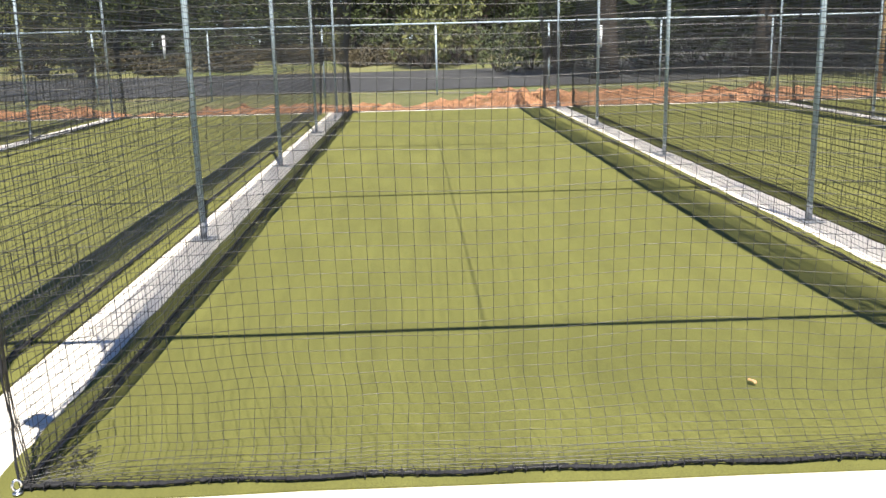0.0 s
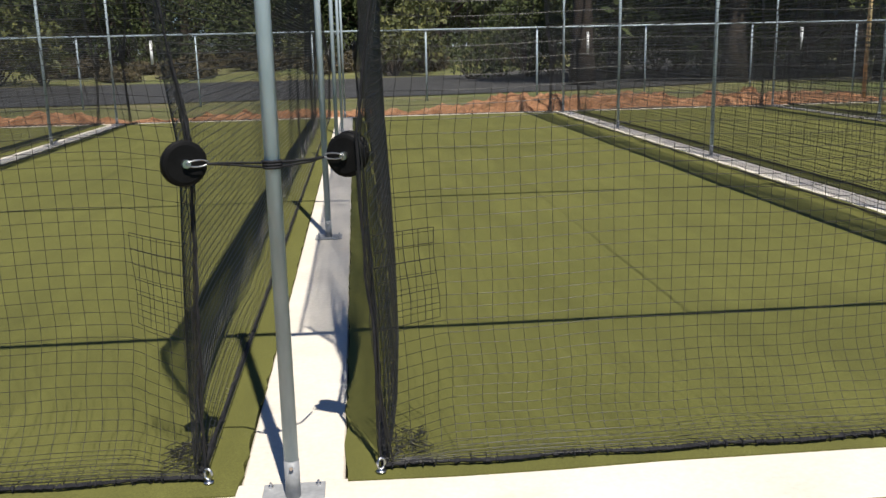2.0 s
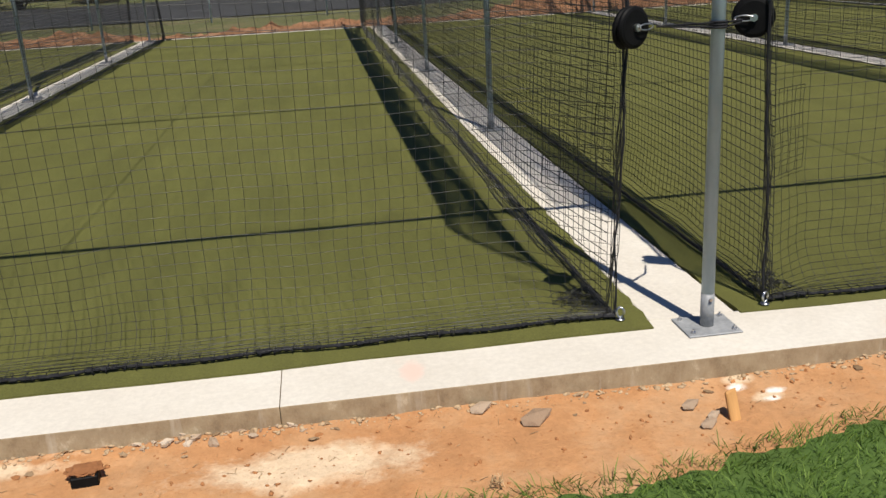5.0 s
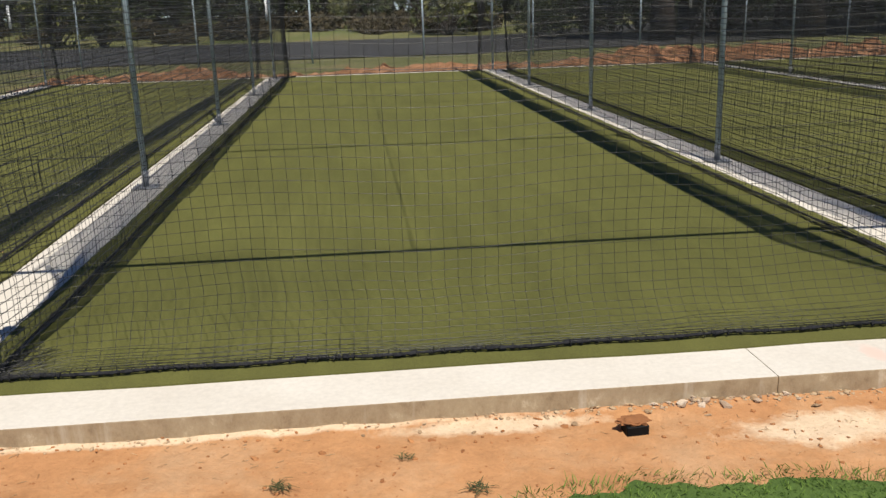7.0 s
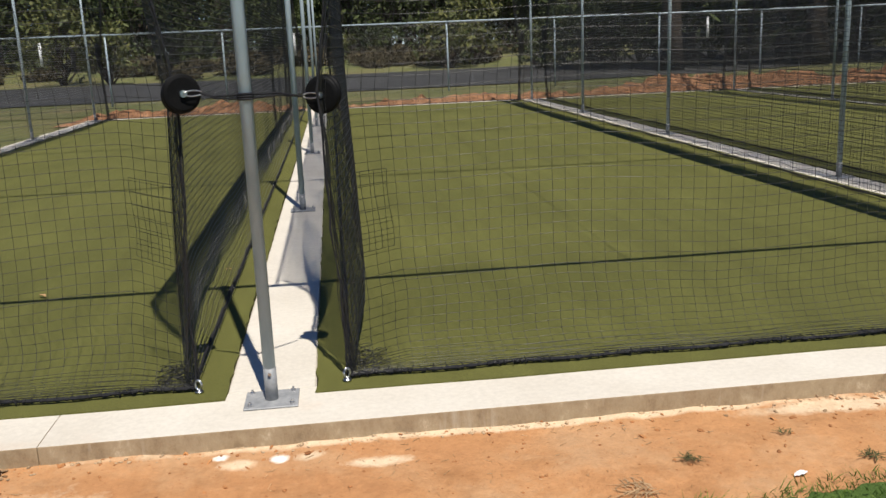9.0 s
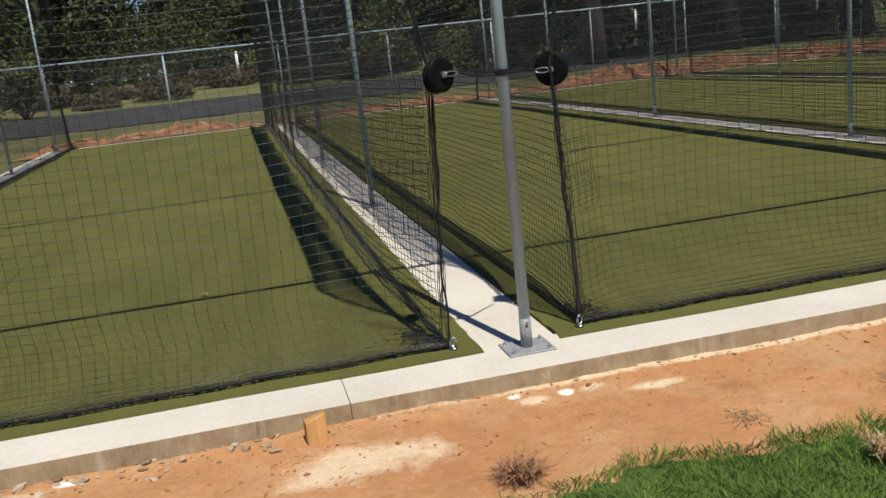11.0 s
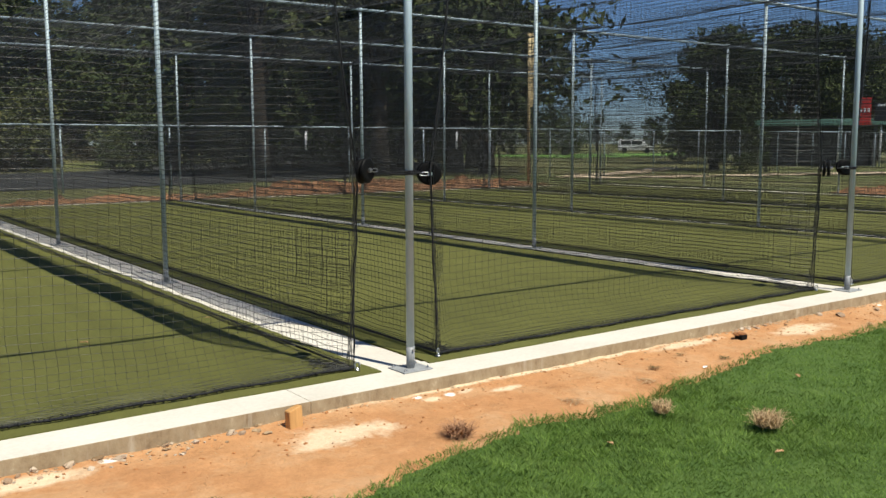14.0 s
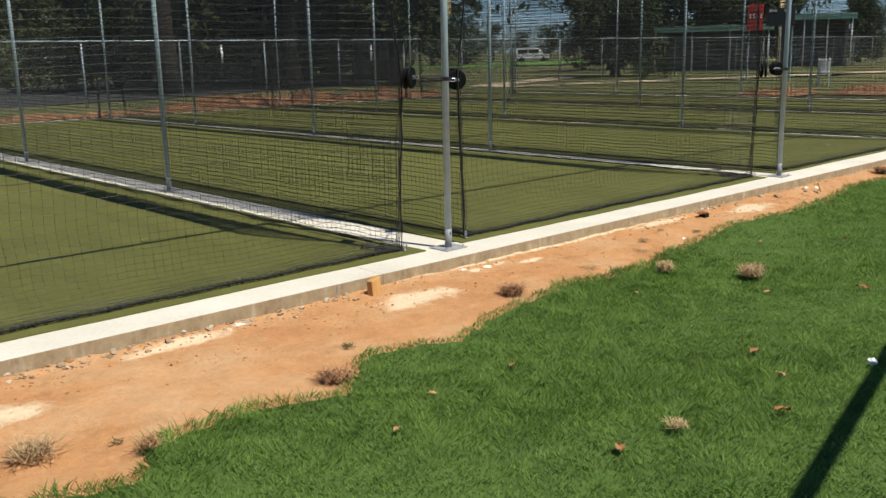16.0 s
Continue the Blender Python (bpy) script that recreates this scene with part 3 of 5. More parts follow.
def lane_net(a, b, n, detail):
    """The net cage of one lane: two sides, front, back and roof, with its edge ropes."""
    rng = np.random.default_rng(40 + n)
    pr = random.Random(n)
    x0, x1 = a + NET_IN, b - NET_IN - 0.01
    root = tagged(new("net_cage"), "black knotted net cage hung round one turf lane", "net", group="net cages")
    radius = 0.00115
    ny, nz, nx = int((Y_BACK - Y_FRONT) * 1.04 / CELL / detail), int((NET_TOP + 0.3) / CELL / detail), int((x1 - x0) / CELL / detail)
    if detail > 1:
        radius *= detail * 0.9
    ph = rng.uniform(0, 6, 12)

    def side(x, sign):
        def surf(u, v):
            y = Y_FRONT + (Y_BACK - Y_FRONT) * u
            lean, z = fall(SIDE_FALL, v)
            lean = lean * (0.6 if sign > 0 else 0.7) + (0.0 if sign > 0 else (0.17 if n == 2 else 0.06) * np.clip(z / 2.0, 0, 1) * np.clip(z * 2, 0, 1))
            near = np.exp(-(y - Y_FRONT) / 0.7) + np.exp(-(Y_BACK - y) / 0.7)
            wave = 0.008 * np.sin(y * 1.7 + ph[0] + z) + 0.004 * np.sin(y * 4.3 + ph[1] - 1.5 * z)
            low = np.clip((0.35 - z) / 0.35, 0, 1) * np.clip(lean * 8, 0, 1)
            slack = low * (0.014 * np.sin(y * 2.3 + ph[4]) + 0.006 * np.sin(y * 7 + ph[5]))
            body = lean + wave * np.clip(z * 3, 0, 1) * np.clip(3.1 - z, 0.2, 1) + slack
            xx = x + sign * (body * (1 - near) + (edge_profile(z) + 0.25 * lean) * near)
            zz = z - sag(y, ROWS_Y, 0.035) * v ** 3 + 0.006 + low * 0.012 * (1 + np.sin(y * 9 + ph[6]))
            yy = y + 0.02 * np.sin(z * 2.5 + ph[6]) * np.sin(np.pi * u)
            return np.stack([xx, yy, zz], -1)
        return surf

    seg = 2.0 if detail == 1 else 1.0
    for x, sign, label in ((x0, 1, "side net"), (x1, -1, "side net")):
        ob = new("side_net", net_mesh("side_net", side(x, sign), ny, int(nz * 1.35), int(42 * seg), int(9 * seg), radius * 0.95, (1, 0, 0), 1.8))
        ob.parent = root

    def end(y, sign):
        def surf(u, v):
            lean, z = fall(END_FALL, v - 0.7 * v * np.exp(-v * 5) * (1 - v))
            e = edge_profile(z)
            xa, xb = x0 + e, x1 - e
            x = xa + (xb - xa) * u
            mid = np.clip(np.sin(np.pi * u) * 5, 0, 1)
            low = np.clip((0.6 - z) / 0.6, 0, 1) * np.clip(lean * 6 - 0.4, 0, 1)
            slack = low * (0.010 * np.sin(x * 3 + ph[7]) + 0.006 * np.sin(x * 8 + ph[8] + 2 * z) + 0.004 * np.sin(x * 27 + ph[9]))
            yy = y + sign * ((lean + (0.15 * lean * (np.sin(x * 2.6 + ph[10]) - 1) + 0.02 * np.sin(x * 2 + z * 1.4 + ph[9])) * np.clip(z * 4 - 0.2, 0, 1) + slack) * mid)
            zz = z + 0.006 + low * mid * 0.004 * (1 + np.sin(x * 15 + ph[11])) + 0.015 * np.sin(x * 5 + ph[10]) * mid * np.clip(1 - z / 2.5, 0, 1) * np.clip(z * 3, 0, 1)
            xx = x + low * mid * (0.010 * np.sin(x * 1.3 + 11 * z + ph[7]) + 0.006 * np.sin(x * 3 + 70 * v + ph[8]))
            return np.stack([xx, yy, zz], -1)
        return surf

    ob = new("front_net", net_mesh("front_net", end(Y_FRONT, 1), nx, nz + 12, int(60 * seg), int(36 * seg), radius * 0.85, (0, 1, 0), 1.05))
    ob.parent = root
    if detail == 1:
        # slack net folded back on itself along the foot
        fold = end(Y_FRONT + 0.012, 1)

        def folded(u, v):
            p = fold(np.clip(u + 0.006 * np.sin(v * 9 + u * 40), 0, 1), v * (0.055 + 0.008 * np.sin(u * 9 + ph[2])))
            return p + np.stack([0 * u, 0.02 * np.sin(u * 31 + ph[3]) * v, 0.004 + 0 * v], -1)
        ob = new("folded_net", net_mesh("folded_net", folded, nx, 4, 120, 8, radius * 0.9, (0, 1, 0)))
        ob.parent = root
        u, v = np.meshgrid(np.linspace(0, 1, nx + 1), np.linspace(0, 1, nz + 13), indexing="ij")
        c = end(Y_FRONT, 1)(u, v).reshape(-1, 3)
        shape = np.array([(1, 0, -0.6), (-1, 0, -0.6), (0, 1, 0.7), (0, -1, 0.7)]) * 0.0022
        tri = np.array([(0, 1, 3), (1, 0, 2), (0, 3, 2), (1, 2, 3)])
        kv = (c[:, None] + shape * rng.uniform(0.7, 1.3, (len(c), 1, 1))).reshape(-1, 3)
        kf = (np.arange(len(c))[:, None, None] * 4 + tri).reshape(-1, 3)
        ob = new("knotting", arrays_mesh("knotting", kv, kf, M_NET))
        ob.parent = root
        tagged(ob, kind="stuff")
    ob = new("back_net", net_mesh("back_net", end(Y_BACK, -1), nx, nz, 60, 22, radius * 0.9, (0, 1, 0)))
    ob.parent = root

    def roof(u, v):
        x = x0 + (x1 - x0) * u
        y = Y_FRONT + (Y_BACK - Y_FRONT) * v
        across = 4 * ((u * 2) % 1.0) * (1 - (u * 2) % 1.0)
        z = NET_TOP + 0.012 - sag(y, ROWS_Y, 0.05) - 0.09 * across + 0.015 * np.sin(y * 3 + x * 2)
        return np.stack([x, y, z], -1)
    ob = new("roof_net", net_mesh("roof_net", roof, nx, int(ny / 1.04), 17, int(44 * seg), radius, (0, 0, 1)))
    ob.parent = root

    # a doubled lap of net beside each front corner
    if detail == 1:
        for u0 in (0.006, 0.994 - 0.052):
            def lap(u, v):
                p = end(Y_FRONT, 1)(u0 + 0.052 * u, 0.215 + 0.085 * v)
                return p + np.stack([0.006 * np.sin(v * 5 + u), -0.008 + 0 * u, 0 * u], -1)
            ob = new("net_lap", net_mesh("net_lap", lap, 4, 6, 9, 13, 0.0019, (0, 1, 0)))
            ob.parent = root

    # ropes along the foot and the corners
    for name, pts in (
        ("foot_rope", [(x0 + (x1 - x0) * i / 480, Y_FRONT + 0.008 * math.sin(i * 0.1), 0.02) for i in range(481)]),
        ("foot_rope", [(x0 + (x1 - x0) * i / 60, Y_BACK, 0.026) for i in range(61)]),
        ("foot_rope", [(x0 + 0.012, Y_FRONT + (Y_BACK - Y_FRONT) * i / 200, 0.026) for i in range(201)]),
        ("foot_rope", [(x1 - 0.012, Y_FRONT + (Y_BACK - Y_FRONT) * i / 200, 0.026) for i in range(201)]),
    ):
        bm = bmesh.new()
        rope_edge(bm, pts, 0.0078, pr)
        part(name, bm, M_ROPE, root, "thick black rope laced along the foot of the net")
    ties = []
    turn = np.linspace(-2.2, 2.6, 8)
    for i in range(nx):
        cx = x0 + (x1 - x0) * (i + 0.5 + rng.uniform(-0.2, 0.2)) / nx
        r = 0.0105 * rng.uniform(0.85, 1.25)
        ties.append(np.stack([cx + 0.004 * turn * rng.uniform(-1, 1), Y_FRONT + 0.004 - r * np.cos(turn) * 1.2, 0.02 + r * np.sin(turn)], -1))
        ties[-1][-1] += (rng.uniform(-0.006, 0.006), 0.012, 0.004)
    va, fa = cords(np.array(ties), 0.0021 * detail, (1, 0, 0), (0, 0.7, 0.7))
    ob = tagged(new("lacing", arrays_mesh("lacing", va, fa, M_ROPE)), "black cord ties lacing the net to its foot rope", kind="stuff")
    ob.parent = root
    for y, sx in ((Y_FRONT, 0), (Y_FRONT, 1), (Y_BACK, 0), (Y_BACK, 1)):
        bm = bmesh.new()
        pts = []
        for i in range(46):
            z = 0.02 + (NET_TOP - 0.02) * i / 45
            e = float(edge_profile(z))
            slackness = min(1.0, 4 * z) * max(0.0, 1 - z / 1.4)
            e += slackness * (0.009 * math.sin(9 * z + ph[0]) + 0.006 * math.sin(24 * z + ph[1] + 3 * sx))
            pts.append((x0 + e if sx == 0 else x1 - e, y + 0.006 * slackness * math.sin(17 * z + ph[2]), z))
        rope_edge(bm, pts, 0.0043, pr)
        part("corner_rope", bm, M_ROPE, root, "black corner rope of the net")
        inward = 1 if sx == 0 else -1
        deep = 1 if y == Y_FRONT else -1
        zz = np.linspace(0.02, NET_TOP, 40)
        px = (x0 if sx == 0 else x1) + inward * edge_profile(zz)
        strands = []
        for k in range(9 if y == Y_FRONT else 26):
            spread = (0.006 if y == Y_FRONT else 0.02) + 0.025 * np.exp(-zz * 5) + 0.008 * np.sin(zz * 2 + k) ** 2
            strands.append(np.stack([px + inward * spread * rng.uniform(-0.2, 1.2) + 0.006 * np.sin(zz * rng.uniform(8, 22) + k), y + deep * spread * rng.uniform(0, 1.6) + 0.006 * np.sin(zz * rng.uniform(8, 22) + 2 * k), zz], -1))
        va, fa = cords(np.array(strands), 0.0016, (1, 0, 0), (0, 1, 0))
        ob = new("gathered_net", arrays_mesh("gathered_net", va, fa, M_NET))
        ob.parent = root
        # a tangle of slack net at the corner's foot
        tang = []
        t_ = np.linspace(0, 1, 22)
        for k in range(34):
            a0, a1 = rng.uniform(0, 0.17, 2)
            b0, b1 = rng.uniform(0, 0.3, 2)
            hz = rng.uniform(0.008, 0.04)
            tang.append(np.stack([px[0] + inward * (a0 + (a1 - a0) * t_ + 0.012 * np.sin(t_ * rng.uniform(6, 20) + k)), y + deep * (b0 + (b1 - b0) * t_ + 0.012 * np.sin(t_ * rng.uniform(6, 20))), 0.012 + hz * np.sin(np.pi * t_) ** 0.7 * (1 - 0.5 * b1)], -1))
        va, fa = cords(np.array(tang), 0.0015, (0.7, -0.7, 0), (0, 0, 1))
        ob = new("slack_net", arrays_mesh("slack_net", va, fa, M_NET))
        ob.parent = root
    return root


for n, (a, b) in enumerate(zip(ALL_LINES, ALL_LINES[1:])):
    lane_net(a, b, n, 1 if n < 3 else 1.6)


def net_twist(x, y, z, seed):
    """A tied-up twist of slack net that hangs at a back corner."""
    rng = np.random.default_rng(seed)
    t = np.linspace(0, 1, 16)
    bulge = 0.012 + 0.05 * np.sin(np.pi * t) ** 0.7 * (1 - 0.5 * t)
    strands = []
    for k in range(40):
        a, r = rng.uniform(0, 6.28), np.sqrt(rng.uniform(0.1, 1))
        strands.append(np.stack([x + r * bulge * np.cos(a + 4 * t), y + r * bulge * np.sin(a + 4 * t), z - 0.42 * t * rng.uniform(0.8, 1.05)], -1))
    va, fa = cords(np.array(strands), 0.004, (1, 0, 0), (0, 1, 0))
    tagged(new("net_twist", arrays_mesh("net_twist", va, fa, M_NET)), "tied-up twist of slack black net hanging at a back corner", "net", group="net twists")


for n, x in enumerate(ALL_LINES[:4]):
    net_twist(x + NET_IN - 0.03, Y_BACK - 0.05, 1.45, 500 + n)
    net_twist(x - NET_IN + 0.05, Y_BACK - 0.05, 1.35, 520 + n)


# ---------------------------------------------------------------- discs, bungees, anchors at the front posts
def disc_bm():
    bm = bmesh.new()
    prof = [(0.0, 0.012), (0.052, 0.012), (0.060, 0.009), (0.0645, 0.004), (0.0645, -0.004), (0.060, -0.009), (0.052, -0.012), (0.0, -0.012)]
    n = 32
    rings = []
    for r, h in prof[1:-1]:
        rings.append([bm.verts.new((r * math.cos(2 * math.pi * k / n), h, r * math.sin(2 * math.pi * k / n))) for k in range(n)])
    for p, q in zip(rings, rings[1:]):
        for k in range(n):
            bm.faces.new((p[k], q[k], q[(k + 1) % n], p[(k + 1) % n]))
    bm.faces.new(rings[0])
    bm.faces.new(rings[-1][::-1])
    bmesh.ops.recalc_face_normals(bm, faces=bm.faces[:])
    return bm


def build_disc():
    root = new("net_disc")
    front = part("rubber_disc", disc_bm(), M_RUBBER, root, "round black rubber disc", False)
    back = part("rubber_disc", disc_bm(), M_RUBBER, root, "round black rubber disc", False)
    back.matrix_basis = pose(0.006, 0.034, -0.004, 4, 0, 6)
    bm = bmesh.new()
    tube(bm, [(0, 0.05, 0), (0, -0.022, 0)], 0.012, 12)
    part("hub", bm, M_CHROME, front, "small bright steel hub")
    bm = bmesh.new()
    loop = []
    for i in range(25):
        t = 2 * math.pi * i / 24
        loop.append((0.03 + 0.03 * math.cos(t), -0.026, 0.009 * math.sin(t)))
    tube(bm, loop, 0.0021, 8, False)
    part("snap_hook", bm, M_CHROME, front, "bright steel snap hook", True)
    tagged(root, "round black rubber disc clipped to the net's corner", "net disc", group="net discs")
    return root


disc = build_disc()
DISC_A = [(-0.245, 0.08, 0.989), (0.198, 0.19, 0.985)]
DISC_B = [(-0.21, 0.09, 1.055), (0.242, 0.175, 1.026)]



def build_anchor():
    root = new("ground_anchor")
    bm = bmesh.new()
    loop = [(0.013 * math.cos(2 * math.pi * i / 16), 0, 0.028 + 0.018 * math.sin(2 * math.pi * i / 16)) for i in range(17)]
    tube(bm, loop, 0.0045, 8, False)
    part("shackle", bm, M_CHROME, root, "", True)
    bm = bmesh.new()
    tube(bm, [(0, 0, -0.02), (0, 0, 0.014)], 0.005, 8)
    tube(bm, [(0, 0, 0.003), (0, 0, 0.006)], 0.016, 12)
    part("eye_bolt", bm, M_CHROME, root, "", True)
    tagged(root, "bright steel shackle holding the net's corner down", "anchor", group="ground anchors")
    return root


anchor = build_anchor()
used = False
for x in ALL_LINES:
    DISC = DISC_B if x == -L else DISC_A
    zc = (DISC[0][2] + DISC[1][2]) / 2
    for s, (dx, dy, dz) in zip((-1, 1), DISC):
        turn = 28 if s < 0 else -28
        here = pose(x + dx, dy - 0.02, dz, 0, 0, turn) if s < 0 else pose(x + dx, dy - 0.02, dz, 0, 0, turn) @ pose(0, 0, 0, 0, 180, 0)
        there = pose(x + s * 0.262, Y_FRONT - 0.018, 0.008, 0, 0, 25 * s)
        if not used:
            disc.matrix_basis, anchor.matrix_basis = here, there
        else:
            copy_thing(disc, here)
            copy_thing(anchor, there)
        used = True
    root = tagged(new("bungee_cord"), "black stretch cord tied round the post between two discs", "cord", group="stretch cords")
    bm = bmesh.new()
    for off in (0.006, -0.006):
        tube(bm, [(x + DISC[0][0] + 0.065, DISC[0][1] - 0.045, DISC[0][2]), (x - 0.1, 0.03, zc + off * 0.5), (x - 0.026, -0.018, zc + off)], 0.0036, 6)
        tube(bm, [(x + DISC[1][0] - 0.065, DISC[1][1] - 0.045, DISC[1][2]), (x + 0.1, 0.055, zc + off * 0.5), (x + 0.026, -0.012, zc + off)], 0.0036, 6)
    part("strand", bm, M_ROPE, root)
    bm = bmesh.new()
    for dz in (-0.008, 0.0, 0.008):
        tube(bm, [(x + 0.0245 * math.cos(2 * math.pi * i / 16), 0.0245 * math.sin(2 * math.pi * i / 16), zc + dz) for i in range(17)], 0.0045, 6, False)
    part("wrap", bm, M_ROPE, root)

# ---------------------------------------------------------------- chain-link fence behind the lanes
FENCE_Y = 21.6


def build_fence():
    root = tagged(new("chain_link_fence"), "galvanised chain-link fence behind the lanes", "fence")
    x0, x1 = -33.3, 64.0
    top = 1.74
    bm = bmesh.new()
    tube(bm, [(x0, FENCE_Y, top), (x1, FENCE_Y, top)], 0.021, 8)
    part("top_rail", bm, M_GALV, root, "", True)
    bm = bmesh.new()
    tube(bm, [(0, 0, GZ - 0.1), (0, 0, top + 0.02)], 0.024, 8)
    me = None
    x = x0
    while x <= x1:
        if me is None:
            p = part("fence_post", bm, M_GALV, root, "", True)
            me = p.data
            p.matrix_basis = pose(x, FENCE_Y + 0.03, 0)
        else:
            shared("fence_post", me, root, pose(x, FENCE_Y + 0.03, 0))
        x += 2.95
    step, h = 0.062, top - GZ + 0.05
    n = int((x1 - x0) / step)
    s = x0 + np.arange(n) * step
    z0, z1 = GZ - 0.04, top
    up = np.stack([np.stack([s, 0 * s + FENCE_Y - 0.02, 0 * s + z0], -1), np.stack([s + h, 0 * s + FENCE_Y - 0.02, 0 * s + z1], -1)], 1)
    dn = np.stack([np.stack([s + h, 0 * s + FENCE_Y - 0.024, 0 * s + z0], -1), np.stack([s, 0 * s + FENCE_Y - 0.024, 0 * s + z1], -1)], 1)
    va, fa = cords(np.concatenate([up, dn]), 0.0011, (0.7, 0, 0.7), (0, 1, 0))
    ob = new("wire_fabric", arrays_mesh("wire_fabric", va, fa, M_ZINC))
    ob.parent = root


build_fence()

# ---------------------------------------------------------------- road, banks of clay
def ribbon(name, pts, half, mat, z_up, label, category):
    """A flat band along a middle line."""
    bm = bmesh.new()
    rows = []
    for i, (x, y) in enumerate(pts):
        p0, p1 = Vector(pts[max(i - 1, 0)]), Vector(pts[min(i + 1, len(pts) - 1)])
        d = (p1 - p0).normalized()
        nrm = Vector((-d.y, d.x))
        rows.append([bm.verts.new((x + nrm.x * k * half, y + nrm.y * k * half, bank(x, y) + z_up)) for k in (-1, -0.5, 0, 0.5, 1)])
    for a, b in zip(rows, rows[1:]):
        for k in range(4):
            bm.faces.new((a[k], b[k], b[k + 1], a[k + 1]))
    bmesh.ops.recalc_face_normals(bm, faces=bm.faces[:])
    return tagged(shown(name, bm, mat), label, category, kind="structure")


ribbon("road", [(-200, 40), (-120, 35), (-60, 32.5), (-40, 32.4), (-20, 32.4), (-8, 32.4), (0, 32.6), (6, 33.6), (11, 36), (15, 41), (18, 48), (20, 58), (21, 72)], 8.6, M_ROAD, 0.03, "grey asphalt road beyond the fence", "road")
ribbon("verge", [(-60, 20.6), (-30, 20.6), (-10, 20.6), (0, 20.6), (8, 20.7), (14, 21.0)], 2.6, M_VERGE, 0.012, "pale green grass verge before the road", "grass")
ribbon("sandy_path", [(31, 28), (27, 25.2), (23, 23.4), (19.5, 22.3), (17.6, 21.2), (18.2, 20.0), (21, 19.0), (26, 17.6), (33, 15.5), (45, 12)], 0.75, M_PATH, 0.03, "pale sandy footpath winding over the grass", "path")
ribbon("ball_field", [(50, 66), (62, 66), (74, 66), (88, 66), (102, 66)], 11.0, M_FIELD, 0.05, "bright green sports field in the distance", "field")


def clay_bank(x0, x1, yc, half, height, seed, label):
    bm = bmesh.new()
    nx, ny = int((x1 - x0) * 9), 22
    rows = []
    for i in range(nx + 1):
        x = x0 + (x1 - x0) * i / nx
        row = []
        for j in range(ny + 1):
            t = -1 + 2 * j / ny
            y = yc + half * t
            prof = max(0.0, 1 - t * t) * (0.35 + 0.9 * max(0.0, 0.5 + noise.noise((x * 0.45, y * 0.6, seed)))) * min(1.0, 4 * min(i, nx - i) / nx + 0.0)
            z = GZ - 0.03 + height * prof + 0.15 * noise.noise((x * 2.6, y * 2.6, seed)) * min(1, prof * 3) + 0.10 * noise.noise((x * 9, y * 9, seed))* min(1, prof * 3)
            row.append(bm.verts.new((x, y, z)))
        rows.append(row)
    for a, b in zip(rows, rows[1:]):
        for j in range(ny):
            bm.faces.new((a[j], b[j], b[j + 1], a[j + 1]))
    bmesh.ops.recalc_face_normals(bm, faces=bm.faces[:])
    tagged(shown("clay_bank", bm, M_BANK, False), label, "earth mound", group="clay banks", kind="structure")


clay_bank(-9.5, -4.5, 16.7, 1.1, 0.2, 2, "low spread bank of loose orange clay beyond the lanes")
clay_bank(-4.9, 2.2, 16.5, 0.9, 0.13, 3, "thin spread of loose orange clay beyond the lanes")
clay_bank(0.6, 12.5, 16.9, 1.3, 0.38, 5, "heaped bank of loose orange clay beyond the lanes")
clay_bank(-15.5, -8.95, 9.0, 2.2, 0.25, 9, "spread orange clay beside the outer lane")
clay_bank(15.4, 17.9, 8.5, 0.9, 0.3, 12, "heaped mound of red-brown clay beyond the lanes")
clay_bank(17.0, 21.9, 6.6, 0.9, 0.14, 13, "low ridge of red-brown clay beyond the lanes")


# ---------------------------------------------------------------- trees
def leaf_cloud(rng, centres, radii, per, size):
    """Many small leaf sprays scattered through rounded clumps."""
    c = np.repeat(np.asarray(centres, float), per, 0)
    r = np.repeat(np.asarray(radii, float), per, 0)
    n = len(c)
    d = rng.normal(size=(n, 3))
    d /= np.linalg.norm(d, axis=1)[:, None]
    p = c + d * (r * rng.uniform(0.45, 1.05, n) ** 0.6)[:, None] * np.array([1, 1, 0.75])
    a = rng.normal(size=(n, 3))
    a /= np.linalg.norm(a, axis=1)[:, None]
    b = np.cross(a, rng.normal(size=(n, 3)))
    b /= np.linalg.norm(b, axis=1)[:, None]
    s = (size * rng.uniform(0.6, 1.4, n))[:, None]
    verts = np.stack([p - a * s, p + b * s * 0.45, p + a * s, p - b * s * 0.45 + a * s * 0.2], 1).reshape(-1, 3)
    return verts, np.arange(n * 4).reshape(-1, 4)


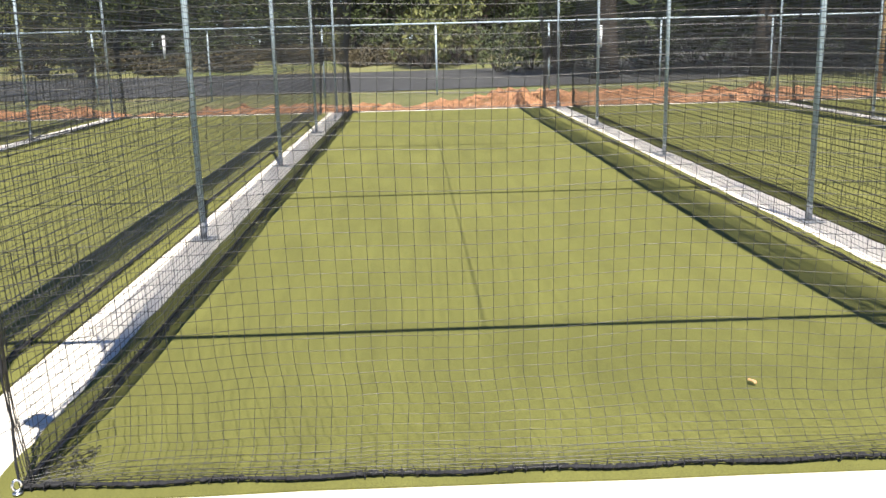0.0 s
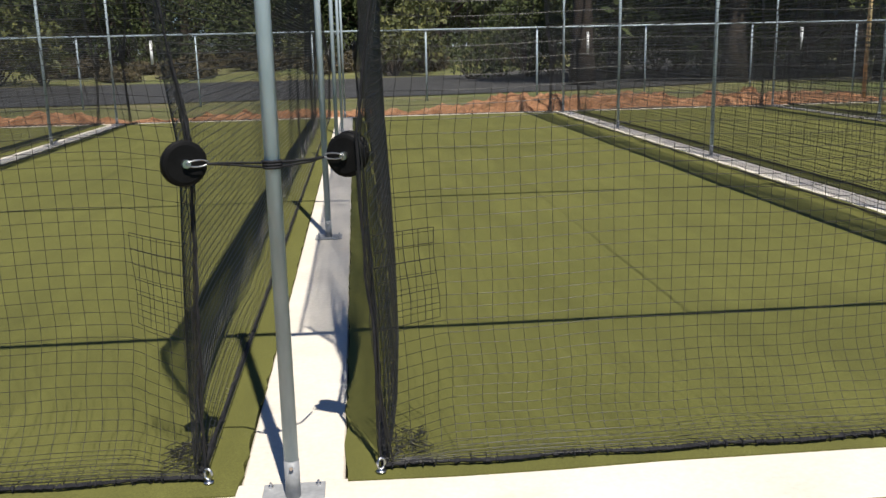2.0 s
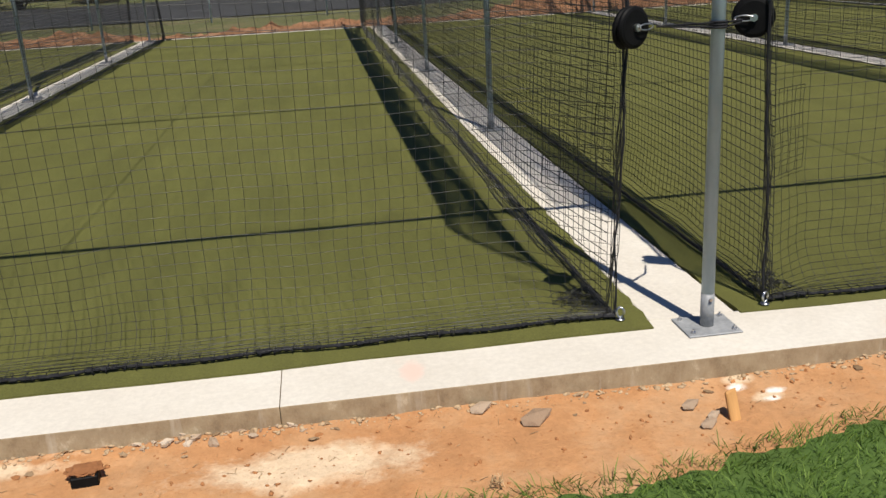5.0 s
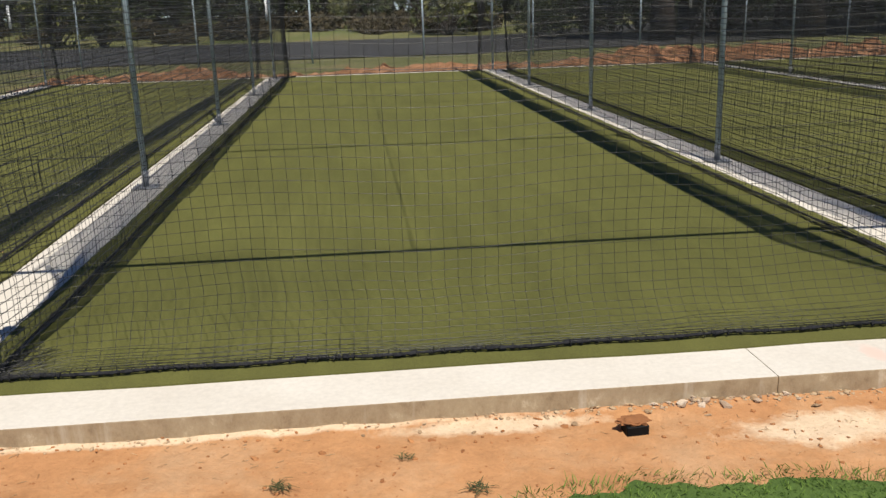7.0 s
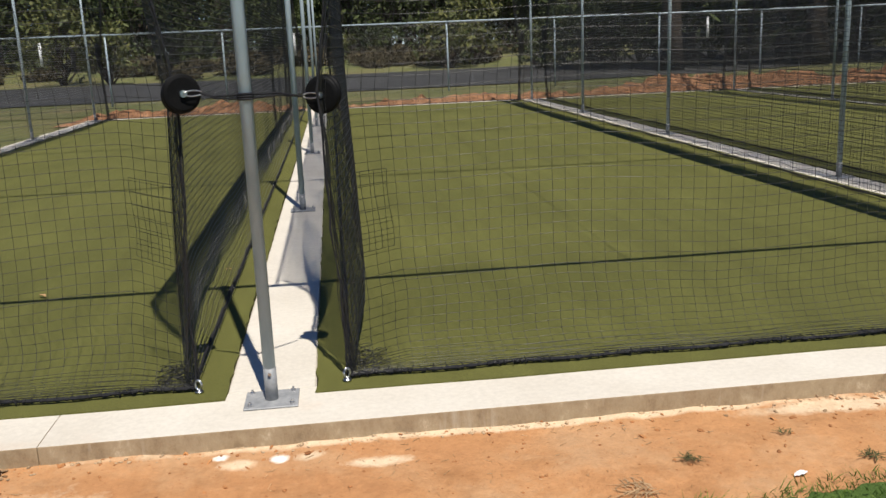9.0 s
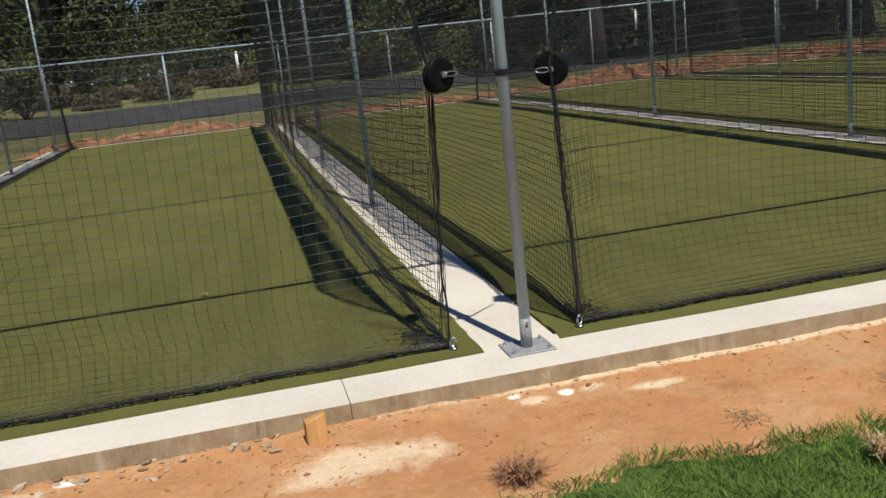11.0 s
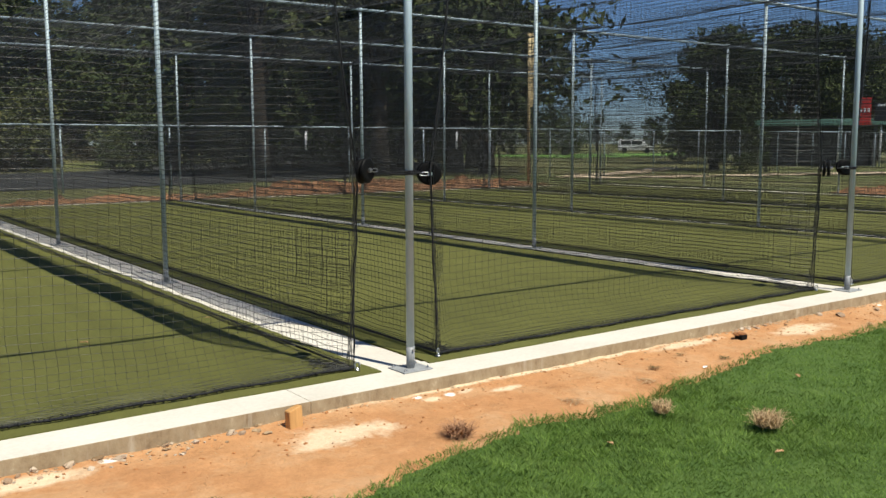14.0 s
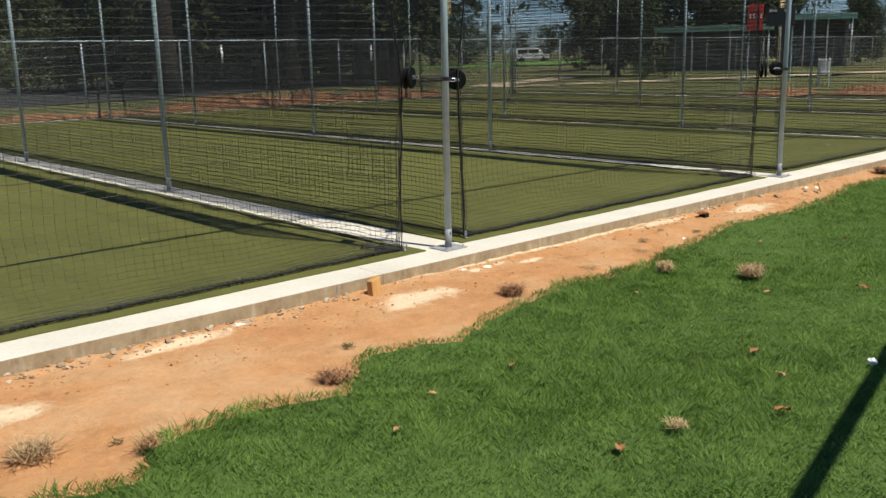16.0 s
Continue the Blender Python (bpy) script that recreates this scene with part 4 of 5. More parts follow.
def build_tree(kind, height, spread, seed, mat, label, per=0, leaf=0.0, low=0.22):
    rng = np.random.default_rng(seed)
    pr = random.Random(seed)
    root = new("pine_tree" if kind == "pine" else "oak_tree")
    bm = bmesh.new()
    r0 = 0.025 * height + 0.04
    lean = [(pr.uniform(-0.2, 0.2) * i * 0.15, pr.uniform(-0.2, 0.2) * i * 0.15) for i in range(9)]
    stem = [(lean[i][0], lean[i][1], height * 0.92 * i / 8 - (0.3 if i == 0 else 0)) for i in range(9)]
    tube(bm, stem, [r0 * (1.35 if i == 0 else 1 - 0.11 * i) for i in range(9)], 9)
    centres, radii = [], []
    count = 26 if kind == "pine" else 30
    for i in range(count):
        t = pr.uniform(0.38, 1.0) if kind == "pine" else pr.uniform(low, 0.98)
        if kind == "pine":
            reach = spread * (1.15 - 0.75 * t) * pr.uniform(0.45, 1.0)
        else:
            reach = spread * math.sin(math.pi * (0.18 + 0.74 * t)) * pr.uniform(0.5, 1.0)
        ang = pr.uniform(0, 2 * math.pi)
        z = height * t
        tip = Vector((math.cos(ang) * reach, math.sin(ang) * reach, z))
        k = min(7, max(1, int(t * 7 * 0.8)))
        start = Vector(stem[k])
        mid = start.lerp(tip, 0.5) + Vector((0, 0, 0.04 * height))
        tube(bm, [start, mid, tip], [r0 * 0.3, r0 * 0.18, r0 * 0.06], 5)
        centres.append(tip)
        radii.append(spread * pr.uniform(0.22, 0.42))
        centres.append(mid.lerp(tip, 0.4))
        radii.append(spread * pr.uniform(0.15, 0.3))
    part("trunk", bm, M_BARK, root, "", True)
    v, f = leaf_cloud(rng, [tuple(c) for c in centres], radii, per or (56 if kind == "pine" else 60), leaf or (0.2 if kind == "pine" else 0.205))
    ob = new("crown", arrays_mesh("crown", v, f, mat))
    ob.parent = root
    tagged(root, label, "tree", group="trees beyond the fence")
    return root


def build_bush(height, spread, seed, mat, label):
    rng = np.random.default_rng(seed)
    pr = random.Random(seed)
    root = new("bush")
    bm = bmesh.new()
    centres, radii = [], []
    for i in range(16):
        ang, t = pr.uniform(0, 6.28), pr.uniform(0.15, 1.0)
        reach = spread * math.sqrt(max(0.02, 1 - (t - 0.35) ** 2 * 2)) * pr.uniform(0.2, 0.9)
        tip = Vector((math.cos(ang) * reach, math.sin(ang) * reach, height * t * 0.85))
        tube(bm, [(0, 0, -0.1), tuple(tip * 0.5), tuple(tip)], [0.05, 0.03, 0.012], 5)
        centres.append(tip)
        radii.append(spread * pr.uniform(0.3, 0.5))
    part("stem", bm, M_BARK, root)
    v, f = leaf_cloud(rng, [tuple(c) for c in centres], radii, 66, 0.125)
    ob = new("leaves", arrays_mesh("leaves", v, f, mat))
    ob.parent = root
    tagged(root, label, "bush", group="bushes by the road")
    return root


pines = [build_tree("pine", 13 + i, 2.8 + 0.3 * i, 100 + i, M_NEEDLES, "tall dark pine with a bare lower trunk") for i in range(3)]
oaks = [build_tree("oak", 8 + 1.5 * i, 3.8 + 0.6 * i, 200 + i, M_LEAVES, "broad dark green oak beyond the fence") for i in range(3)]
bushes = [build_bush(2.6 + 0.5 * i, 1.6 + 0.3 * i, 300 + i, M_BUSH, "yellow-green bush beside the road") for i in range(2)]
placed = set()


def plant(pool, i, x, y, turn, scale=1.0):
    ob = pool[i % len(pool)]
    if ob.name in placed:
        ob = copy_thing(ob, pose(x, y, bank(x, y), 0, 0, turn))
        ob.scale = (scale,) * 3
    else:
        placed.add(ob.name)
        ob.matrix_basis = pose(x, y, bank(x, y), 0, 0, turn) @ Matrix.Scale(scale, 4)


# trunks close behind the fence
for i, (x, y, k, s) in enumerate(((8.0, 28.5, 1, 1.0), (13.2, 28.0, 0, 1.05), (18.5, 30, 2, 1.0), (3.6, 57, 0, 1.0), (-2.6, 58, 2, 0.9), (23, 34, 1, 1.1))):
    plant(pines, k, x, y, 50 * i, s)
for i, (x, y, k, s) in enumerate(((10.5, 33, 1, 1.1), (16.0, 35, 2, 1.1), (21.0, 38, 0, 1.2), (5.5, 55, 1, 1.0), (37, 56, 0, 1.0), (18, 27, 1, 1.0), (20.5, 30, 2, 1.1), (23.5, 35, 1, 1.2), (26, 38, 2, 1.1), (13.5, 31, 0, 1.1), (29, 44, 1, 1.2))):
    plant(oaks, k, x, y, 70 * i, s)
for i, (x, y, s) in enumerate(((2.2, 44.5, 1.2), (3.8, 46.5, 1.3), (-14.5, 42.5, 1.2), (-17.0, 43.5, 1.3), (-3.5, 53, 0.7), (-20, 50, 0.7), (7.5, 46, 0.9), (-28, 52, 0.8))):
    plant(bushes, i, x, y, 80 * i, s)
low_oaks = [build_tree("oak", 7.0, 2.5, 230, M_LEAVES, "dense dark green oak with boughs down to the grass", 200, 0.14, 0.06), build_tree("oak", 8.4, 4.0, 231, M_LEAVES, "broad dense dark green oak with boughs down to the grass", 200, 0.17, 0.06)]
for i, (x, y, k, sc) in enumerate(((30.2, 24.2, 0, 1.0), (43.0, 34.0, 1, 1.0), (47.0, 31.0, 1, 1.05), (51.5, 30.0, 1, 1.05), (57.0, 30.5, 1, 1.0), (66, 27, 1, 0.6))):
    plant(low_oaks, k, x, y, 65 * i, sc)
wood = random.Random(11)
for i in range(92):
    x = -66 + 1.45 * i + wood.uniform(-1.2, 1.2)
    y = 58 + wood.uniform(-2, 16) + (12 if x > 30 else 0)
    if x > 47:
        continue
    plant(oaks if wood.random() < 0.55 else pines, wood.randrange(3), x, y, wood.uniform(0, 360), wood.uniform(0.85, 1.2) * (0.5 if -10 < x < -3.5 else 0.75 if 3 < x < 8 else 1.0))
for i in range(30):
    plant(oaks, i, 58 + 4.2 * i + wood.uniform(-2, 2), 112 - 2.0 * i + wood.uniform(-6, 6), wood.uniform(0, 360), wood.uniform(0.42, 0.6))
thicket = [build_bush(3.4 + 0.6 * i, 2.3 + 0.2 * i, 320 + i, M_LEAVES, "dark green thicket under the trees") for i in range(3)]
for i in range(74):
    x = -66 + 1.8 * i + wood.uniform(-0.6, 0.6)
    if 46 < x < 58:
        continue
    plant(thicket, i, x, 57.5 + wood.uniform(-1.5, 3) + (12 if x > 30 else 0), wood.uniform(0, 360), wood.uniform(0.9, 1.4))
for i in range(60):
    plant(thicket, i, -66 + 2.2 * i, 68 + wood.uniform(-2, 2) + (12 if -66 + 2.2 * i > 30 else 0), wood.uniform(0, 360), wood.uniform(1.2, 1.6))
for i in range(26):
    x = 5.5 + 1.0 * i + wood.uniform(-0.5, 0.5)
    plant(thicket, i, x, 38 + 0.3 * (x - 5) + wood.uniform(-1.5, 2), wood.uniform(0, 360), wood.uniform(0.6, 1.0))
for i in range(48):
    plant(thicket, i, -70 + 2.8 * i, 76 + wood.uniform(-2, 2) + (14 if -70 + 2.8 * i > 30 else 0), wood.uniform(0, 360), wood.uniform(1.5, 1.9))
plant(thicket, 0, 27.5, 20.6, 20, 0.28)
plant(thicket, 1, 28.2, 19.9, 120, 0.24)
scrub = [build_bush(0.6, 1.3, 340 + i, M_SCRUB, "low dry brown scrub by the road") for i in range(2)]
for i in range(80):
    plant(scrub, i, wood.uniform(-45, 9), wood.uniform(45, 56), wood.uniform(0, 360), wood.uniform(0.6, 1.2))

# ---------------------------------------------------------------- far things
def marker_tube(x):
    bm = bmesh.new()
    tube(bm, [(x, FENCE_Y - 0.06, 1.02), (x, FENCE_Y - 0.06, 1.56)], 0.034, 10)
    tube(bm, [(x, FENCE_Y - 0.06, 1.56), (x, FENCE_Y - 0.06, 1.6)], [0.04, 0.03], 10)
    tube(bm, [(x, FENCE_Y - 0.03, 1.3), (x, FENCE_Y - 0.06, 1.3)], 0.01, 6)
    tagged(shown("marker_tube", bm, M_WHITE, True), "short white plastic tube tied to the chain-link fence", "tube", group="white tubes on the fence")


for x in (-11.3, -4.9, 6.4, 12.3):
    marker_tube(x)


def foul_pole(x, y, z0, z1, w):
    root = tagged(new("foul_pole"), "yellow foul pole with a tall narrow wing panel", "pole", group="foul poles")
    bm = bmesh.new()
    tube(bm, [(x, y, bank(x, y) - 0.1), (x, y, z1)], 0.045, 10)
    part("pole", bm, M_YELLOW, root, "", True)
    bm = bmesh.new()
    box(bm, x + 0.045, x + 0.045 + w, y - 0.02, y + 0.02, z0, z1, 0.006)
    part("wing_panel", bm, M_YELLOW, root)
    bm = bmesh.new()
    for i in range(12):
        z = z0 + (z1 - z0) * (i + 0.5) / 12
        box(bm, x + 0.06, x + 0.03 + w, y - 0.032, y - 0.021, z - 0.012, z + 0.012)
    part("ribs", bm, M_YELLOW, root)


foul_pole(11.38, 16.7, 2.3, 4.47, 0.2)
foul_pole(33.7, 17.3, 2.65, 4.6, 0.35)


def scoreboard():
    root = tagged(new("scoreboard"), "red and black scoreboard on two posts", "scoreboard")
    m = pose(26.2, 14.5, 0.4, 0, 0, -60) @ Matrix.Scale(0.74, 4)
    root.matrix_basis = m
    bm = bmesh.new()
    box(bm, -0.4, 0.4, -0.06, 0.06, 1.95, 3.35, 0.02)
    part("red_panel", bm, M_RED, root, "red panel with white lettering bars")
    bm = bmesh.new()
    box(bm, 0.55, 2.0, -0.06, 0.06, 2.15, 3.1, 0.02)
    part("black_panel", bm, M_BLACKP, root)
    for k, (x, z, w) in enumerate(((-0.3, 2.6, 0.1), (-0.12, 2.6, 0.1), (0.06, 2.6, 0.1), (0.24, 2.6, 0.1), (0.7, 2.9, 0.35), (1.45, 2.9, 0.35))):
        bm = bmesh.new()
        box(bm, x, x + w, -0.075, -0.064, z, z + 0.22 if k < 4 else z + 0.12)
        part("bar", bm, M_WHITE, root)
    for x in (-0.3, 1.9):
        bm = bmesh.new()
        tube(bm, [(x, 0.1, GZ - 0.9), (x, 0.1, 3.0)], 0.05, 8)
        part("post", bm, M_GALV, root)


scoreboard()


def dugout(x, y, turn, half, top):
    root = tagged(new("dugout"), "low open-fronted grey block shelter with a pale green sheet roof", "building", group="dugouts")
    root.matrix_basis = pose(x, y, GZ, 0, 0, turn)
    bm = bmesh.new()
    box(bm, -half, half, 1.6, 1.8, -0.2, top - 0.1)
    part("wall", bm, M_BLOCK, root)
    for e in (-half, half - 0.2):
        bm = bmesh.new()
        box(bm, e, e + 0.2, -1.0, 1.59, -0.2, top - 0.12)
        part("wall", bm, M_BLOCK, root)
    bm = bmesh.new()
    box(bm, -half + 0.2, half - 0.21, 1.2, 1.59, -0.2, 0.45)
    part("bench", bm, M_BLOCK, root)
    for k in range(4):
        e = -half - 0.15 + (2 * half + 0.3) * k / 3
        bm = bmesh.new()
        tube(bm, [(e, -1.35, -0.2), (e, -1.35, top)], 0.05, 8)
        part("post", bm, M_WHITE, root, "white painted steel post", True)
    bm = bmesh.new()
    n = int(half * 10)
    for i in range(n + 1):
        e = -half - 0.3 + (2 * half + 0.6) * i / n
        box(bm, e - 0.11, e + 0.11, -1.6, 2.0, 0.0 + (0.03 if i % 2 else 0), 0.06 + (0.03 if i % 2 else 0))
    for v in bm.verts:
        v.co.z += top + 0.06 * v.co.y
    part("roof", bm, M_ROOF, root, "pale green ribbed sheet roof")
    bm = bmesh.new()
    box(bm, -half - 0.4, half + 0.4, -1.68, -1.62, top - 0.22, top + 0.12, 0.01)
    part("fascia", bm, M_ROOF, root, "pale green roof edge")


dugout(41.0, 25.3, -58, 3.0, 2.45)
dugout(52.1, 24.2, -62, 2.0, 3.2)


def utility_box(x, y):
    root = tagged(new("utility_box"), "pale grey electrical cabinet on two legs beyond the lanes", "cabinet")
    root.matrix_basis = pose(x, y, GZ - 0.02, 0, 0, -64)
    for e in (-0.17, 0.17):
        bm = bmesh.new()
        box(bm, e - 0.03, e + 0.03, -0.03, 0.03, -0.1, 0.92, 0.004)
        part("leg", bm, M_WHITE, root)
    bm = bmesh.new()
    box(bm, -0.13, 0.13, -0.13, 0.04, 0.36, 0.86, 0.012, 2)
    part("cabinet", bm, M_WHITE, root)
    bm = bmesh.new()
    box(bm, -0.11, 0.11, -0.142, -0.131, 0.39, 0.83, 0.004)
    part("door", bm, M_WHITE, root)


utility_box(22.6, 9.95)


def parked_van(x, y, turn):
    """A far parked van: body with bonnet and cab, dark windows, wheels."""
    root = tagged(new("van"), "white van parked far off by the sports field", "vehicle")
    root.matrix_basis = pose(x, y, bank(x, y), 0, 0, turn)
    bm = bmesh.new()
    prof = [(-2.3, 0.4), (2.3, 0.4), (2.35, 0.95), (1.5, 1.1), (1.0, 1.85), (-2.25, 1.9), (-2.35, 1.0)]
    rows = [[bm.verts.new((px, sy * (0.92 if pz < 1.2 else 0.8), pz)) for px, pz in prof] for sy in (-1, 1)]
    bm.faces.new(rows[0])
    bm.faces.new(rows[1][::-1])
    for i in range(len(prof)):
        bm.faces.new((rows[0][i], rows[1][i], rows[1][(i + 1) % 7], rows[0][(i + 1) % 7]))
    bmesh.ops.recalc_face_normals(bm, faces=bm.faces[:])
    bmesh.ops.bevel(bm, geom=bm.edges[:], offset=0.06, segments=2, affect="EDGES")
    part("body", bm, M_WHITE, root)
    for x0, x1 in ((-2.0, -0.7), (-0.55, 0.85)):
        bm = bmesh.new()
        box(bm, x0, x1, -0.9, -0.85, 1.15, 1.65, 0.02)
        part("window", bm, M_BLACKP, root)
    for wx in (-1.5, 1.5):
        for wy in (-0.85, 0.85):
            bm = bmesh.new()
            tube(bm, [(wx, wy - 0.1, 0.34), (wx, wy + 0.1, 0.34)], 0.34, 16)
            part("wheel", bm, M_RUBBER, root)


parked_van(88, 81, -45)

# ---------------------------------------------------------------- small things on the ground
def stone_mesh(name, seed, mat):
    pr = random.Random(seed)
    bm = bmesh.new()
    bmesh.ops.create_icosphere(bm, subdivisions=1, radius=1.0)
    sq = (pr.uniform(0.7, 1.3), pr.uniform(0.45, 1.0), pr.uniform(0.25, 0.55))
    for v in bm.verts:
        k = 1 + pr.uniform(-0.42, 0.3)
        v.co = Vector((v.co.x * sq[0] * k, v.co.y * sq[1] * k, v.co.z * sq[2] * k))
    me = bpy.data.meshes.new(name)
    bm.to_mesh(me)
    bm.free()
    me.materials.append(mat)
    return me


stones = [stone_mesh("stone", i, M_STONE) for i in range(5)]
clods = [stone_mesh("clay_clod", 20 + i, M_CLOD) for i in range(5)]
pr = random.Random(3)


def scatter(name, pool, count, xr, yr, size, label, category, group, joined=False):
    """Stones thrown about a strip, thickest by the kerb: each an object, or the finest joined."""
    verts, faces = [], []
    for i in range(count):
        x = pr.uniform(*xr)
        y = yr[0] + (yr[1] - yr[0]) * pr.random() ** 1.8
        r = size[0] + (size[1] - size[0]) * pr.random() ** 2.2
        if y < lawn_edge(x) + 0.03:
            continue
        m = pose(x, y, earth_z(x, y) + r * 0.12, pr.uniform(-20, 20), pr.uniform(-20, 20), pr.uniform(0, 360)) @ Matrix.Scale(r, 4)
        me = pool[i % len(pool)]
        if joined:
            k = sum(len(v) for v in verts)
            verts.append(np.array([m @ v.co for v in me.vertices]))
            faces.append(np.array([list(p.vertices) for p in me.polygons]) + k)
        else:
            tagged(new(name, me), label, category, group=group).matrix_basis = m
    if joined:
        tagged(new(name, arrays_mesh(name, np.concatenate(verts), np.concatenate(faces), pool[0].materials[0])), label, category, kind="stuff")


scatter("stone", stones, 120, (-3.2, 3.2), (-0.216, -0.36), (0.005, 0.019), "small pale broken stone at the foot of the kerb", "stone", "stones along the kerb")
scatter("stone", stones, 150, (-9.2, -5.0), (-0.214, -0.33), (0.006, 0.022), "small pale broken stone at the foot of the kerb", "stone", "stones along the kerb")
M_RUBBLE = material("pale_rubble", (0.5, 0.42, 0.32), 0.95, build=random_tint((0.3, 0.2, 0.125), (0.58, 0.47, 0.35)), spec=0.2)
rubble = [stone_mesh("broken_concrete", 60 + i, M_RUBBLE) for i in range(4)]
scatter("broken_concrete", rubble, 75, (-7.1, -5.35), (-0.214, -0.34), (0.007, 0.03), "pale angular lump of broken concrete by the kerb", "rubble", "broken concrete along the kerb")
scatter("broken_concrete", rubble, 60, (-1.85, -1.3), (-0.214, -0.275), (0.006, 0.024), "pale angular lump of broken concrete by the kerb", "rubble", "broken concrete along the kerb")
scatter("clay_clod", clods, 260, (-9.0, 2.5), (-0.215, -0.6), (0.004, 0.014), "small crumbly clod of orange clay", "clod", "clods on the clay strip")
scatter("fine_rubble", stones, 1500, (-9.5, 3.2), (-0.213, -0.27), (0.003, 0.011), "fine pale rubble along the foot of the kerb", "rubble", "", True)
scatter("kerb_rubble", stones, 420, (-2.2, 2.6), (-0.211, -0.255), (0.005, 0.016), "broken pale rubble heaped against the kerb", "rubble", "", True)
scatter("clay_crumbs", clods, 1500, (-9.5, 3.2), (-0.215, -0.75), (0.002, 0.009), "fine crumbs of orange clay", "crumbs", "", True)


def litter(count, seed):
    """Chopped bits of dry straw and twig strewn on the clay, each a bent three-sided sliver."""
    rng = np.random.default_rng(seed)
    lines = []
    while len(lines) < count:
        x, y = rng.uniform(-9.2, 2.6), -0.215 - 0.5 * rng.uniform() ** 1.3
        if y < lawn_edge(x) + 0.01 or noise.noise((x * 1.4, y * 3, 5)) < -0.05:
            continue
        a, n = rng.uniform(0, np.pi), rng.uniform(0.005, 0.016)
        t = np.linspace(-1, 1, 4)
        px, py = x + np.cos(a) * n * t + 0.08 * n * t * t * np.sin(a), y + np.sin(a) * n * t
        py = np.minimum(py, -0.212)
        lines.append(np.stack([px, py, [earth_z(p, q) + 0.0015 + 0.002 * rng.uniform() for p, q in zip(px, py)]], 1))
    v, f = cords(np.array(lines), 0.0009, (0.7, -0.7, 0), (0, 0, 1))
    tagged(new("straw_litter", arrays_mesh("straw_litter", v, f, M_STRAW)), "bits of dry straw and twig strewn on the clay", "straw", kind="stuff")


litter(420, 77)


def stake(x, y, w, d, h, tilt, turn, name, label):
    bm = bmesh.new()
    box(bm, -w / 2, w / 2, -d / 2, d / 2, -0.05, h, 0.003)
    for v in bm.verts:
        if v.co.z > h * 0.8:
            v.co.z += 0.25 * v.co.x + random.uniform(-0.003, 0.003)
    ob = tagged(shown(name, bm, M_WOOD), label, "wood")
    ob.matrix_basis = pose(x, y, earth_z(x, y), tilt, 0, turn)


stake(-5.116, -0.315, 0.07, 0.042, 0.085, -4, 8, "wooden_stake", "short sawn pine stake driven in beside the kerb")
stake(-0.11, -0.461, 0.036, 0.012, 0.085, -22, 12, "wood_offcut", "small orange wood splinter standing in the clay")


def lying_block(x, y):
    root = tagged(new("buried_cap"), "orange clay crust by the kerb, a black block for the dark hollow beneath", "cap")
    root.matrix_basis = pose(x, y, earth_z(x, y), 0, 0, 6)
    bm = bmesh.new()
    # black block stands in for the shaded hollow under the crust
    box(bm, -0.036, 0.036, -0.03, 0.02, -0.04, 0.026, 0.003)
    part("cap", bm, M_RUBBER, root)
    bm = bmesh.new()
    bmesh.ops.create_icosphere(bm, subdivisions=3, radius=1.0)
    for v in bm.verts:
        k = 1 + 0.4 * noise.noise(v.co * 2.5) + 0.25 * noise.noise(v.co * 6)
        v.co = Vector((v.co.x * 0.048 * k, 0.006 + v.co.y * 0.034 * k, 0.03 + v.co.z * 0.011 * k))
    part("clay_crust", bm, M_CLOD, root)


lying_block(-1.935, -0.38)


for x, y, s_, label in ((-0.667, -0.339, 0.05, "flat broken lump of concrete on the clay"), (-0.819, -0.261, 0.035, "broken lump of clay by the kerb"), (-0.206, -0.366, 0.03, "broken lump of concrete on the clay"), (-0.194, -0.473, 0.028, "broken lump of concrete on the clay"), (-0.163, -0.433, 0.022, "broken lump of concrete on the clay")):
    ob = tagged(new("rubble", rubble[1]), label, "rubble", group="rubble on the clay")
    ob.matrix_basis = pose(x, y, earth_z(x, y) + 0.01, 0, 0, 30) @ Matrix.Diagonal((s_ * 1.3, s_ * 0.9, s_ * 0.7, 1))


def tuft(x, y, n, r, h, seed, mat, label):
    """A loose clump of dry stalks."""
    rng = np.random.default_rng(seed)
    a = rng.uniform(0, 2 * np.pi, n)
    rad = r * np.sqrt(rng.uniform(0, 1, n)) * 0.6
    z0 = earth_z(x, y) + 0.008 + (0.02 if y < lawn_edge(x) else 0)
    base = np.stack([x + np.cos(a) * rad, y + np.sin(a) * rad, z0 + 0 * a], 1)
    b = rng.uniform(0, 2 * np.pi, n)
    out = r * rng.uniform(0.3, 1.0, n)
    tip = base + np.stack([np.cos(b) * out, np.sin(b) * out, h * rng.uniform(0.2, 1.0, n)], 1)
    mid = (base + tip) / 2 + np.stack([rng.normal(0, r * 0.15, n), rng.normal(0, r * 0.15, n), h * rng.uniform(0.1, 0.5, n)], 1)
    d = np.stack([-np.sin(b), np.cos(b), 0 * b], 1) * 0.0016
    verts = np.stack([base - d, base + d, mid + d, mid - d, tip + d * 0.4, tip - d * 0.4], 1).reshape(-1, 3)
    i = np.arange(n)[:, None] * 6
    quads = np.concatenate([i + [[0, 1, 2, 3]], i + [[3, 2, 4, 5]]])
    tagged(new("dry_tuft", arrays_mesh("dry_tuft", verts, quads, mat)), label, "dry grass", group="dry tufts")


